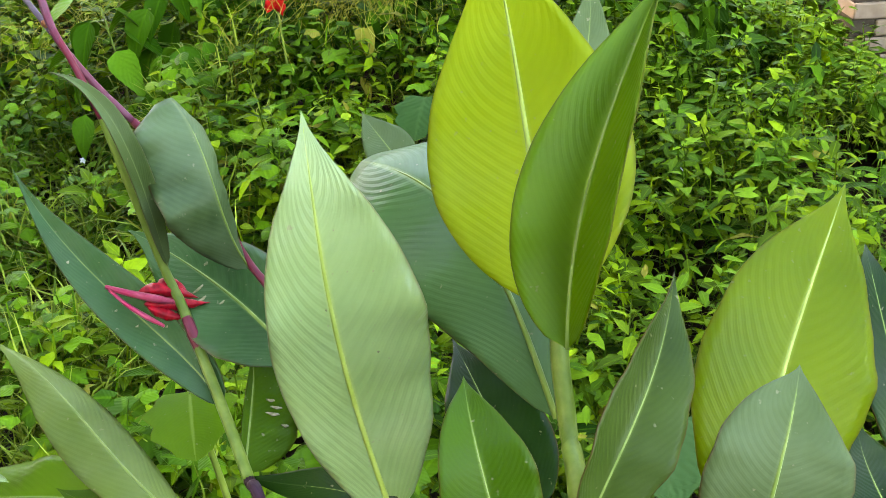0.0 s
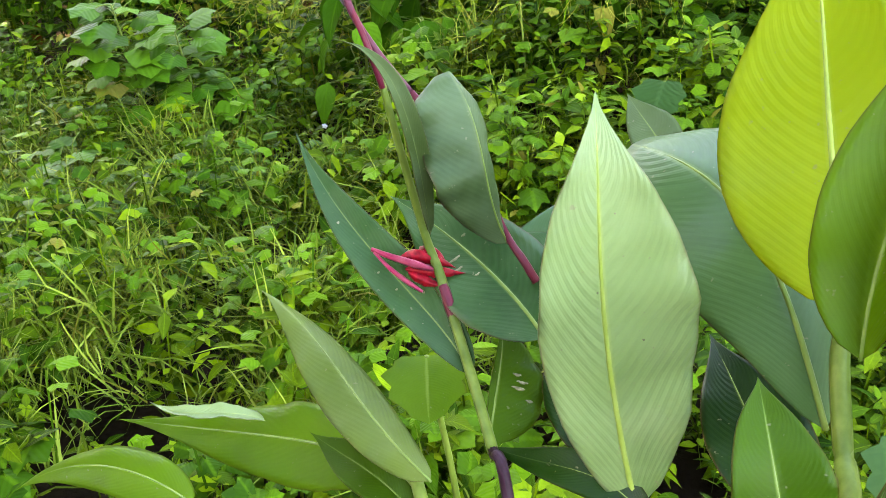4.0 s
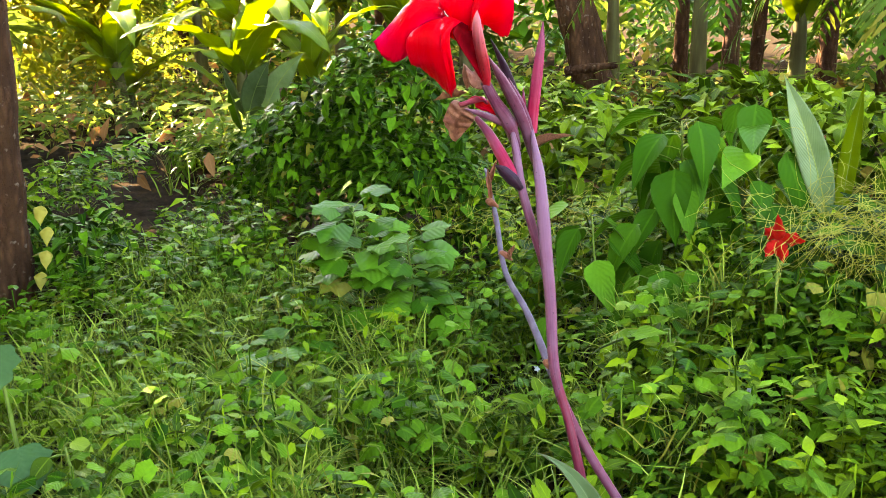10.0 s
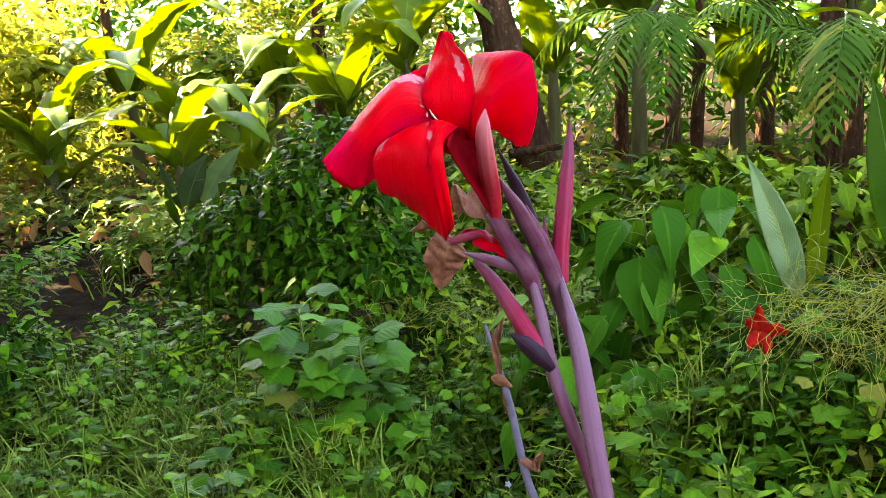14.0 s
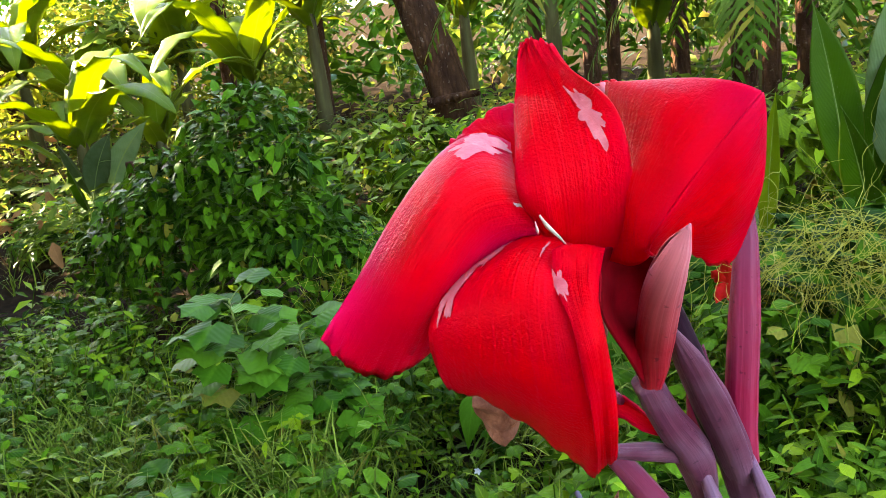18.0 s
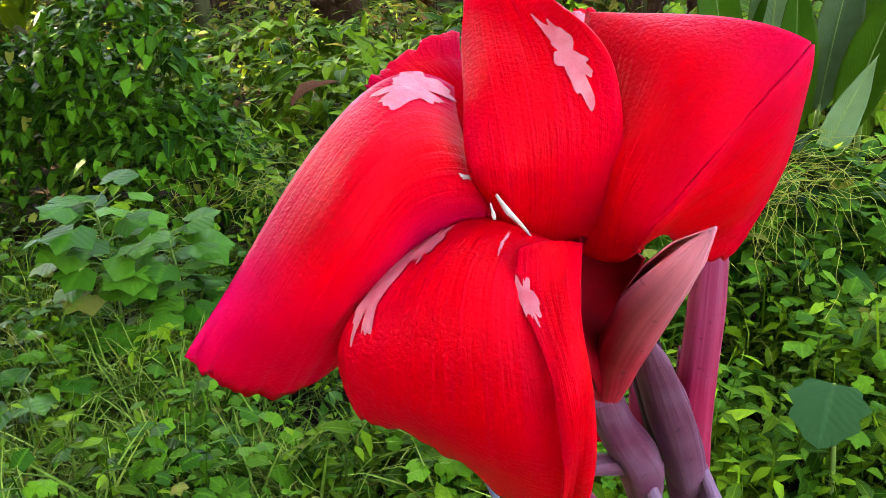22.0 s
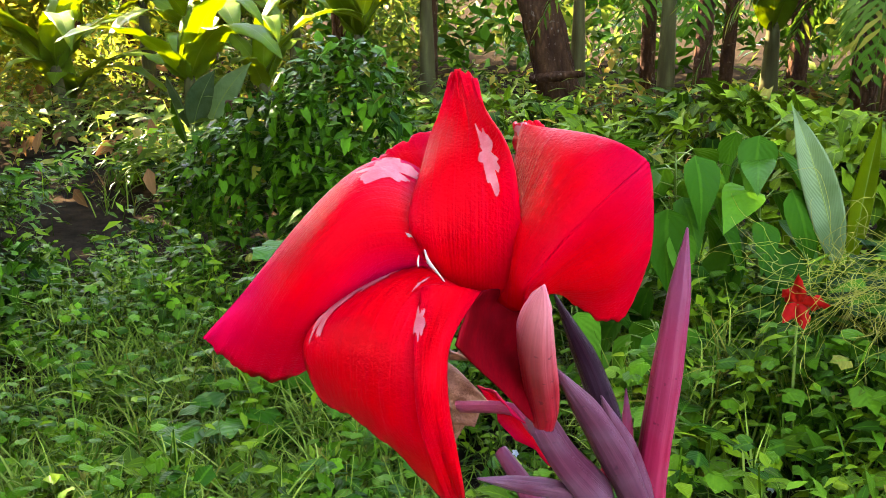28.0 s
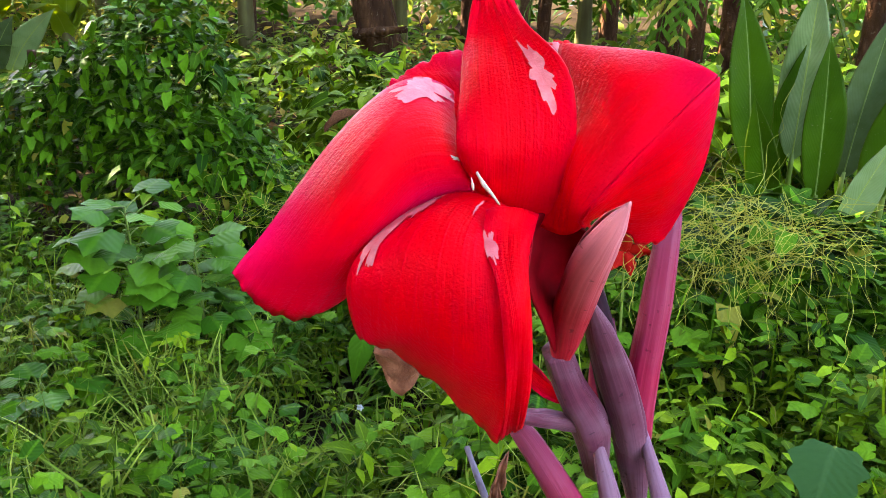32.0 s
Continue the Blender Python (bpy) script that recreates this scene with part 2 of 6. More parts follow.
leaf_pale = canna_material("canna_pale_green", (0.092, 0.148, 0.042), (0.170, 0.232, 0.095), (0.25, 0.30, 0.085), (0.22, 0.32, 0.045), trans=0.22, bloom=0.05, gloss=0.3, relief=0.2)
leaf_yellow = canna_material("canna_yellow_green", (0.062, 0.104, 0.002), (0.098, 0.146, 0.005), (0.19, 0.24, 0.035), (0.40, 0.46, 0.009), trans=0.45)
leaf_lime = canna_material("canna_lime_green", (0.110, 0.165, 0.003), (0.175, 0.235, 0.012), (0.26, 0.32, 0.05), (0.50, 0.56, 0.012), trans=0.45)
leaf_greyb = canna_material("canna_underside", (0.022, 0.041, 0.009), (0.048, 0.071, 0.024), (0.08, 0.11, 0.034), (0.09, 0.16, 0.025), rough=0.42, trans=0.15, bloom=0.25)
leaf_olive = canna_material("canna_olive", (0.010, 0.024, 0.002), (0.026, 0.046, 0.006), (0.06, 0.09, 0.015), (0.09, 0.16, 0.005), trans=0.18, bloom=0.08, relief=0.1)
leaf_mid = canna_material("canna_mid_green", (0.032, 0.078, 0.002), (0.062, 0.125, 0.006), (0.13, 0.19, 0.028), (0.22, 0.36, 0.009), trans=0.38, veins=26.0, relief=0.08)
leaf_moss = canna_material("canna_moss_green", (0.038, 0.068, 0.008), (0.088, 0.125, 0.026), (0.12, 0.16, 0.035), (0.16, 0.24, 0.015), trans=0.22, bloom=0.25)
# near-black copy of the green: deep shade among the leaves put into the colour
leaf_shaded = canna_material("canna_shaded_green", (0.0022, 0.011, 0.001), (0.006, 0.022, 0.002), (0.022, 0.045, 0.009), (0.02, 0.08, 0.006), trans=0.12)
weed_leaf = mass_material("weed_leaf", (0.006, 0.024, 0.001), (0.150, 0.238, 0.006), (0.13, 0.22, 0.004), part_yellow=0.012)
fresh_leaf = mass_material("fresh_weed_leaf", (0.008, 0.032, 0.0015), (0.105, 0.205, 0.008), (0.14, 0.23, 0.006), part_yellow=0.01)
gourd_leaf = mass_material("gourd_leaf", (0.010, 0.040, 0.002), (0.085, 0.185, 0.006), (0.12, 0.22, 0.004), part_yellow=0.01)
vine_leaf = mass_material("vine_leaf", (0.004, 0.019, 0.001), (0.062, 0.155, 0.005), (0.09, 0.20, 0.004), part_yellow=0.015)
grass_leaf = mass_material("grass_leaf", (0.020, 0.045, 0.003), (0.155, 0.215, 0.018), (0.15, 0.23, 0.010), part_yellow=0.05)
straw_leaf = mass_material("fine_grass_leaf", (0.07, 0.12, 0.010), (0.24, 0.29, 0.04), (0.2, 0.264, 0.02), part_yellow=0.08)
shrub_leaf = mass_material("shrub_leaf", (0.016, 0.062, 0.003), (0.060, 0.155, 0.007), (0.10, 0.22, 0.006), part_yellow=0.01)
wood_leaf = mass_material("wood_leaf", (0.0275, 0.0605, 0.0066), (0.132, 0.187, 0.022), (0.341, 0.385, 0.033), trans=0.45, part_yellow=0.10, yellow=(0.2475, 0.176, 0.0275))
banana_mat = canna_material("banana_leaf", (0.055, 0.105, 0.005), (0.105, 0.17, 0.010), (0.21, 0.25, 0.04), (0.48, 0.54, 0.013), trans=0.5, veins=60.0, gloss=0.06)
palm_leaf = mass_material("palm_leaf", (0.020, 0.055, 0.003), (0.048, 0.100, 0.008), (0.16, 0.24, 0.008), trans=0.25, part_yellow=0.03)
banana_stem = plain_material("banana_stem", (0.035, 0.026, 0.010), (0.085, 0.080, 0.026), rough=0.7, scale=9.0, stretch=(1, 1, 0.15), distance=0.01, spec=0.05)
ear_mat = mass_material("taro_leaf", (0.0162, 0.0504, 0.0108), (0.0432, 0.09, 0.0288), (0.072, 0.144, 0.0288), trans=0.2, part_yellow=0.0)
yellow_mat = plain_material("yellow_leaf", (0.2475, 0.2025, 0.0225), (0.315, 0.27, 0.045), trans=(0.36, 0.2925, 0.045))
red_petal = petal_material("red_petal", (0.48, 0.0002, 0.0014), (0.64, 0.0004, 0.0026), (0.42, 0.002, 0.075), (0.70, 0.0008, 0.004))
far_petal = petal_material("scarlet_petal", (0.3, 0.004, 0.003), (0.375, 0.01, 0.005), (0.35, 0.025, 0.015), (0.45, 0.015, 0.01))
scar_mat = plain_material("bleached_petal", (0.38, 0.06, 0.065), (0.47, 0.12, 0.115), rough=0.45, scale=300.0, distance=0.0004)
cream_mat = plain_material("cream_edge", (0.375, 0.275, 0.21), (0.425, 0.375, 0.3), scale=300.0, distance=0.0003)
bud_mat = streak_material("pink_bud", (0.16, 0.0006, 0.003), (0.36, 0.006, 0.014), (0.42, 0.045, 0.060), tip=(0.66, 0.20, 0.22), rough=0.36)
pink_mat = streak_material("pink_style", (0.20, 0.006, 0.034), (0.29, 0.025, 0.062), (0.30, 0.075, 0.10))
plum_mat = streak_material("plum_bract", (0.058, 0.009, 0.020), (0.12, 0.028, 0.046), (0.155, 0.080, 0.105), rough=0.42)
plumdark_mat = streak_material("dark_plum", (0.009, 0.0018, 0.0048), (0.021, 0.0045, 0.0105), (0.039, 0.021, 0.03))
rose_mat = streak_material("rose_bud", (0.16, 0.003, 0.016), (0.24, 0.009, 0.032), (0.19, 0.034, 0.058), tip=(0.11, 0.022, 0.045))
stem_plum = streak_material("plum_stem", (0.050, 0.006, 0.015), (0.096, 0.016, 0.030), (0.11, 0.045, 0.062), tip=(0.125, 0.058, 0.082), bands=6.0, rough=0.42)
stem_wine = streak_material("wine_stem", (0.055, 0.004, 0.010), (0.105, 0.010, 0.020), (0.11, 0.024, 0.034), bands=6.0, rough=0.4)
stem_green = plain_material("green_stem", (0.055, 0.092, 0.010), (0.115, 0.155, 0.026), rough=0.45, scale=50.0, stretch=(1, 1, 0.25), distance=0.0006)
rib_mat = plain_material("leaf_rib", (0.085, 0.135, 0.022), (0.135, 0.185, 0.040), rough=0.45, scale=40.0, distance=0.0005)
pale_rib = plain_material("pale_leaf_rib", (0.17, 0.225, 0.035), (0.23, 0.285, 0.06), rough=0.45, scale=40.0, distance=0.0005)
dry_mat = plain_material("dried_petal", (0.095, 0.026, 0.011), (0.23, 0.088, 0.045), rough=0.7, scale=180.0, relief=0.8, distance=0.0012)
dry_stem = plain_material("dry_stem", (0.0576, 0.0396, 0.0504), (0.0936, 0.072, 0.0864), rough=0.7, scale=120.0, relief=0.7, distance=0.001)
# petal red darkened: the shade inside the flower is put into this colour
claw_mat = plain_material("shaded_red_claw", (0.09, 0.0004, 0.0015), (0.17, 0.0008, 0.004), rough=0.6, scale=120.0, distance=0.0003, spec=0.03)
wine_mat = plain_material("wine_petal", (0.13, 0.0006, 0.004), (0.32, 0.003, 0.012), rough=0.5, scale=150.0, distance=0.0005)
def bark_material(name):
    """Scaly bark: cracked plates, ridges along the trunk and pale lichen flecks."""
    n = Nodes(name)
    mp = n.add("ShaderNodeMapping", Scale=(1, 1, 0.35))
    n.link(n.coords("Object"), mp.inputs[0])
    plates = n.add("ShaderNodeTexVoronoi", Scale=26.0)
    n.link(mp.outputs[0], plates.inputs["Vector"])
    big, fine = n.noise(9.0, 5.0, mp.outputs[0]), n.noise(70.0, 4.0, n.coords("Object"))
    col = n.mix(n.ramp(big, 0.3, 0.7), (0.030, 0.012, 0.006), (0.105, 0.048, 0.020))
    col = n.mix(n.math("MULTIPLY", n.ramp(plates.outputs["Distance"], 0.1, 0.5), 0.6), col, (0.018, 0.008, 0.004))
    lichen = n.noise(24.0, 5.0, n.coords("Object"))
    col = n.mix(n.math("MULTIPLY", n.ramp(lichen, 0.63, 0.70), 0.45), col, (0.19, 0.15, 0.11))
    n.link(col, n.bsdf.inputs["Base Color"])
    n.bsdf.inputs["Roughness"].default_value = 0.9
    n.bsdf.inputs["Specular IOR Level"].default_value = 0.05
    n.bump(n.math("ADD", n.math("MULTIPLY", plates.outputs["Distance"], -1.2), n.math("ADD", big, n.math("MULTIPLY", fine, 0.5))), 1.0, 0.02)
    return n.mat


bark_mat = bark_material("bark")
soil_mat = plain_material("soil", (0.0108, 0.0079, 0.005), (0.0252, 0.018, 0.0108), rough=0.95, scale=6.0, relief=0.8, distance=0.02, spec=0.0)
litter_mat = mass_material("dead_leaf", (0.11, 0.045, 0.0125), (0.25, 0.13, 0.045), (0.3, 0.15, 0.04), part_yellow=0.0)
brick_mat = plain_material("clay_brick", (0.18, 0.1215, 0.081), (0.2475, 0.18, 0.126), rough=0.9, scale=14.0, relief=0.7, distance=0.004, spec=0.1)
mortar_mat = plain_material("mortar", (0.0432, 0.0306, 0.0216), (0.072, 0.054, 0.036), rough=0.95, scale=20.0, distance=0.004, spec=0.1)
dodder_mat = plain_material("dodder", (0.24, 0.22, 0.02), (0.33, 0.31, 0.05), rough=0.5, scale=30.0, trans=(0.315, 0.2925, 0.045))
bite_mat = plain_material("bitten_patch", (0.10, 0.10, 0.045), (0.22, 0.20, 0.11), rough=0.8, scale=200.0, distance=0.0004)
white_mat = plain_material("white_petal", (0.27, 0.27, 0.2808), (0.306, 0.306, 0.3168), rough=0.5)


# ---- mesh makers: each returns (vertices, faces, uvs per vertex) ----
def unit(v):
    v = np.asarray(v, float)
    return v / (np.linalg.norm(v) + 1e-12)


def bezier(p, v):
    p = np.asarray(p, float)
    v = np.asarray(v)[:, None]
    return (1 - v) ** 3 * p[0] + 3 * v * (1 - v) ** 2 * p[1] + 3 * v * v * (1 - v) * p[2] + v ** 3 * p[3]


def through_points(pts, n):
    """A smooth line of n points through the given ones."""
    pts = np.asarray(pts, float)
    k = len(pts)
    ext = np.vstack([2 * pts[0] - pts[1], pts, 2 * pts[-1] - pts[-2]])
    out = []
    for s in np.linspace(0, k - 1, n):
        i = min(int(s), k - 2)
        f = s - i
        a, b, c, d = ext[i:i + 4]
        out.append(0.5 * (2 * b + (c - a) * f + (2 * a - 5 * b + 4 * c - d) * f * f + (3 * b - a - 3 * c + d) * f ** 3))
    return np.array(out)


def grid_faces(rows, cols, base=0, flip=False):
    f = []
    for i in range(rows - 1):
        for j in range(cols - 1):
            a = base + i * cols + j
            q = (a, a + 1, a + cols + 1, a + cols)
            f.append(q[::-1] if flip else q)
    return f


def thicken(g, uv, th):
    """A sheet (rows x cols x 3) as a closed body th thick."""
    rows, cols = g.shape[:2]
    du, dv = np.gradient(g, axis=1), np.gradient(g, axis=0)
    nor = np.cross(du, dv)
    nor /= np.linalg.norm(nor, axis=2, keepdims=True) + 1e-12
    v = np.vstack([(g + nor * th / 2).reshape(-1, 3), (g - nor * th / 2).reshape(-1, 3)])
    n = rows * cols
    f = grid_faces(rows, cols) + grid_faces(rows, cols, n, True)
    ring = [j for j in range(cols)] + [i * cols + cols - 1 for i in range(1, rows)] + [(rows - 1) * cols + j for j in range(cols - 2, -1, -1)] + [i * cols for i in range(rows - 2, 0, -1)]
    for a, b in zip(ring, ring[1:] + ring[:1]):
        f.append((b, a, a + n, b + n))
    return v, f, np.vstack([uv.reshape(-1, 2)] * 2)


PROFILES = {
    "canna": lambda v: np.clip(np.sin(np.pi * np.clip(v, 0, 1) ** 0.82), 0, 1) ** (0.72 + 0.6 * v ** 4) * (1 - 0.2 * v ** 3),
    "banana": lambda v: np.clip(np.minimum(v / 0.12, 1), 0, 1) ** 0.6 * np.clip(1 - v ** 5, 0, 1) * 0.98 + 0.01,
    "strap": lambda v: np.clip(1 - v, 0, 1) ** 0.5 * np.minimum(1, v * 8 + 0.3),
    "hood": lambda v: np.clip(v / 0.4, 0, 1) ** 0.7 * (1 - 0.7 * np.clip((v - 0.82) / 0.18, 0, 1) ** 2),
    "spindle": lambda v: np.sin(np.pi * np.clip(v, 0.02, 1)) ** 0.7 + 0.05,
}


def blade(p, half, side, fold=0.1, curl=0.0, ruffle=0.04, waves=3.0, seed=0, nv=26, nu=13, th=0.0008, profile="canna", folds=None, curls=None, sides=(1.0, 1.0)):
    """A leaf along a Bezier midrib: each half rises by fold (radians) and bends on by curl towards its edge."""
    rnd = random.Random(seed)
    vs = np.linspace(0, 1, nv)
    c = bezier(p, vs)
    t = np.gradient(c, axis=0)
    w = PROFILES[profile](vs) * half
    us = np.linspace(-1, 1, nu)
    g = np.zeros((nv, nu, 3))
    ph = [rnd.uniform(0, 6.28) for _ in range(4)]
    fl, fr = folds or (fold, fold)
    cl, cr = curls or (curl, curl)
    for i in range(nv):
        ti = unit(t[i])
        s = unit(np.asarray(side) - ti * np.dot(side, ti))
        n = np.cross(ti, -s)
        for j, u in enumerate(us):
            a = abs(u)
            f0, c0 = (fl, cl) if u < 0 else (fr, cr)
            steps = np.linspace(0, a, 6)
            th_ = f0 + c0 * steps
            x = np.trapz(np.cos(th_), steps)
            z = np.trapz(np.sin(th_), steps)
            k = 0 if u < 0 else 2
            z += ruffle * a * a * math.sin(waves * 6.28 * vs[i] + ph[k]) + ruffle * 0.5 * a * math.sin(waves * 14 * vs[i] + ph[k + 1])
            wide = w[i] * sides[0 if u < 0 else 1]
            g[i, j] = c[i] + s * (wide * x * (1 if u > 0 else -1)) + n * (wide * z)
    uv = np.zeros((nv, nu, 2))
    uv[..., 0] = (us * 0.5 + 0.5)[None, :]
    uv[..., 1] = vs[:, None]
    return thicken(g, uv, th)


def tube(pts, radii, sides=10, n=None, flat=1.0, cap=True, flute=0.0):
    """A round body along a smooth line; radii are spread evenly along it."""
    n = n or max(6, len(pts) * 5)
    c = through_points(pts, n)
    r = np.interp(np.linspace(0, 1, n), np.linspace(0, 1, len(radii)), radii)
    t = np.gradient(c, axis=0)
    ref = np.array((0.31, 0.85, 0.42))
    v, uv = [], []
    for i in range(n):
        ti = unit(t[i])
        a = unit(np.cross(ti, ref))
        b = np.cross(ti, a)
        for k in range(sides):
            q = 2 * math.pi * k / sides
            w = r[i] * (1 + flute * math.sin(5 * q + 2.5 * i / n))
            v.append(c[i] + w * (a * math.cos(q) + flat * b * math.sin(q)))
            uv.append((k / sides, i / (n - 1)))
    f = []
    for i in range(n - 1):
        for k in range(sides):
            a, b = i * sides + k, i * sides + (k + 1) % sides
            f.append((a, b, b + sides, a + sides))
    if cap:
        f.append(tuple(range(sides))[::-1])
        f.append(tuple((n - 1) * sides + k for k in range(sides)))
    return np.array(v), f, np.array(uv)


LAG = np.linalg.inv(np.vander(np.array([0, 1 / 3, 2 / 3, 1]), 4, increasing=True))


def patch(net, nv=40, nu=34, th=0.0005, frill=0.0, seed=0, axes=None, side_frill=0.0):
    """A petal: a bicubic sheet through a 4 x 4 net (rows from base to tip), with a frilled edge."""
    net = np.array(net, float)
    vs, us = np.linspace(0, 1, nv), np.linspace(0, 1, nu)
    bv = np.vander(vs, 4, increasing=True) @ LAG
    bu = np.vander(us, 4, increasing=True) @ LAG
    g = np.einsum("ia,jb,abk->ijk", bv, bu, net)
    du, dv = np.gradient(g, axis=1), np.gradient(g, axis=0)
    nor = np.cross(du, dv)
    nor /= np.linalg.norm(nor, axis=2, keepdims=True) + 1e-9
    rnd = random.Random(seed)
    ph = [rnd.uniform(0, 6.28) for _ in range(6)]
    V, U = np.meshgrid(vs, us, indexing="ij")
    rim = np.clip((V - 0.75) / 0.25, 0, 1) ** 2
    g = g + nor * (frill * rim * (np.sin(U * 23 + ph[0]) + 0.6 * np.sin(U * 51 + ph[1])))[..., None]
    g = g + unit(net[3].mean(0) - net[2].mean(0)) * (frill * 1.1 * np.clip((V - 0.9) / 0.1, 0, 1) * (np.sin(U * 37 + ph[2]) + 0.7 * np.sin(U * 71 + ph[3])))[..., None]
    g = g + nor * (0.05 * np.sin(U * 7 + V * 4 + ph[4]) * np.sin(V * 6 + ph[3]) + 0.014 * np.sin(V * 15 + 4 * U + ph[5]))[..., None]
    if side_frill:
        rim = np.clip((U - 0.8) / 0.2, 0, 1) * np.clip(V * 3 - 0.6, 0, 1)
        g = g + (unit(net[2, 3] - net[2, 2]) * (rim * side_frill * (np.sin(V * 31 + ph[0]) + 0.7 * np.sin(V * 67 + ph[1])))[..., None])
    uv = np.stack([U, V], -1)
    if axes is not None:
        m, o = axes
        g = g / 100 @ m + o
    return g, uv, th


def to_mesh(name, data, mat, smooth=True):
    v, f, uv = data
    me = bpy.data.meshes.new(name)
    me.from_pydata([tuple(p) for p in v], [], f)
    if uv is not None:
        layer = me.uv_layers.new(name="UVMap")
        idx = np.zeros(len(me.loops), np.int32)
        me.loops.foreach_get("vertex_index", idx)
        layer.data.foreach_set("uv", np.asarray(uv, np.float32)[idx].ravel())
    if smooth:
        me.polygons.foreach_set("use_smooth", np.ones(len(me.polygons), bool))
    me.materials.append(mat)
    me.update()
    return me


def part(name, data, mat, parent=None, label="", smooth=True):
    ob = new(name, data if isinstance(data, bpy.types.Mesh) else to_mesh(name, data, mat, smooth))
    if parent is not None:
        ob.parent = parent
        ob.matrix_parent_inverse = parent.matrix_basis.inverted()
    return tagged(ob, label)


def thing(name, place, label, category, group="", kind=""):
    ob = new(name)
    ob.empty_display_size = 0.05
    ob.matrix_basis = Matrix.Translation(place)
    return tagged(ob, label, category, group, kind)


def joined(parts):
    v, f, uv, k = [], [], [], 0
    for a, b, c in parts:
        v.append(a)
        uv.append(c)
        f += [tuple(i + k for i in q) for q in b]
        k += len(a)
    return np.vstack(v), f, np.vstack(uv)


def scatter_mesh(name, template, pos, yaw, pitch, roll, scale, mat):
    """Many copies of a small template in one mesh. The template grows along +y and faces +z."""
    tv, tf, tuv = template
    tv = np.asarray(tv, float)
    n = len(pos)
    cy, sy, cp, sp, cr, sr = np.cos(yaw), np.sin(yaw), np.cos(pitch), np.sin(pitch), np.cos(roll), np.sin(roll)
    z0, o1 = np.zeros(n), np.ones(n)
    ry = np.stack([np.stack([cr, z0, sr], -1), np.stack([z0, o1, z0], -1), np.stack([-sr, z0, cr], -1)], 1)
    rx = np.stack([np.stack([o1, z0, z0], -1), np.stack([z0, cp, -sp], -1), np.stack([z0, sp, cp], -1)], 1)
    rz = np.stack([np.stack([cy, -sy, z0], -1), np.stack([sy, cy, z0], -1), np.stack([z0, z0, o1], -1)], 1)
    m = rz @ rx @ ry
    v = np.einsum("nij,vj->nvi", m, tv) * np.asarray(scale)[:, None, None] + np.asarray(pos)[:, None, :]
    v = v.reshape(-1, 3).astype(np.float32)
    k = len(tv)
    loops = np.concatenate([np.array(q) for q in tf])
    sizes = np.array([len(q) for q in tf])
    all_loops = (loops[None, :] + (np.arange(n) * k)[:, None]).ravel().astype(np.int32)
    all_sizes = np.tile(sizes, n)
    starts = np.concatenate([[0], np.cumsum(all_sizes)[:-1]]).astype(np.int32)
    me = bpy.data.meshes.new(name)
    me.vertices.add(len(v))
    me.vertices.foreach_set("co", v.ravel())
    me.loops.add(len(all_loops))
    me.loops.foreach_set("vertex_index", all_loops)
    me.polygons.add(len(all_sizes))
    me.polygons.foreach_set("loop_start", starts)
    me.polygons.foreach_set("use_smooth", np.ones(len(all_sizes), bool))
    layer = me.uv_layers.new(name="UVMap")
    layer.data.foreach_set("uv", np.tile(np.asarray(tuv, np.float32)[loops], (n, 1)).ravel())
    me.materials.append(mat)
    me.update(calc_edges=True)
    me.validate()
    return me


def scatter(name, template, pos, yaw, pitch, roll, scale, mat, label, category):
    me = scatter_mesh(name, template, pos, yaw, pitch, roll, scale, mat)
    return tagged(new(name, me), label, category, kind="stuff")


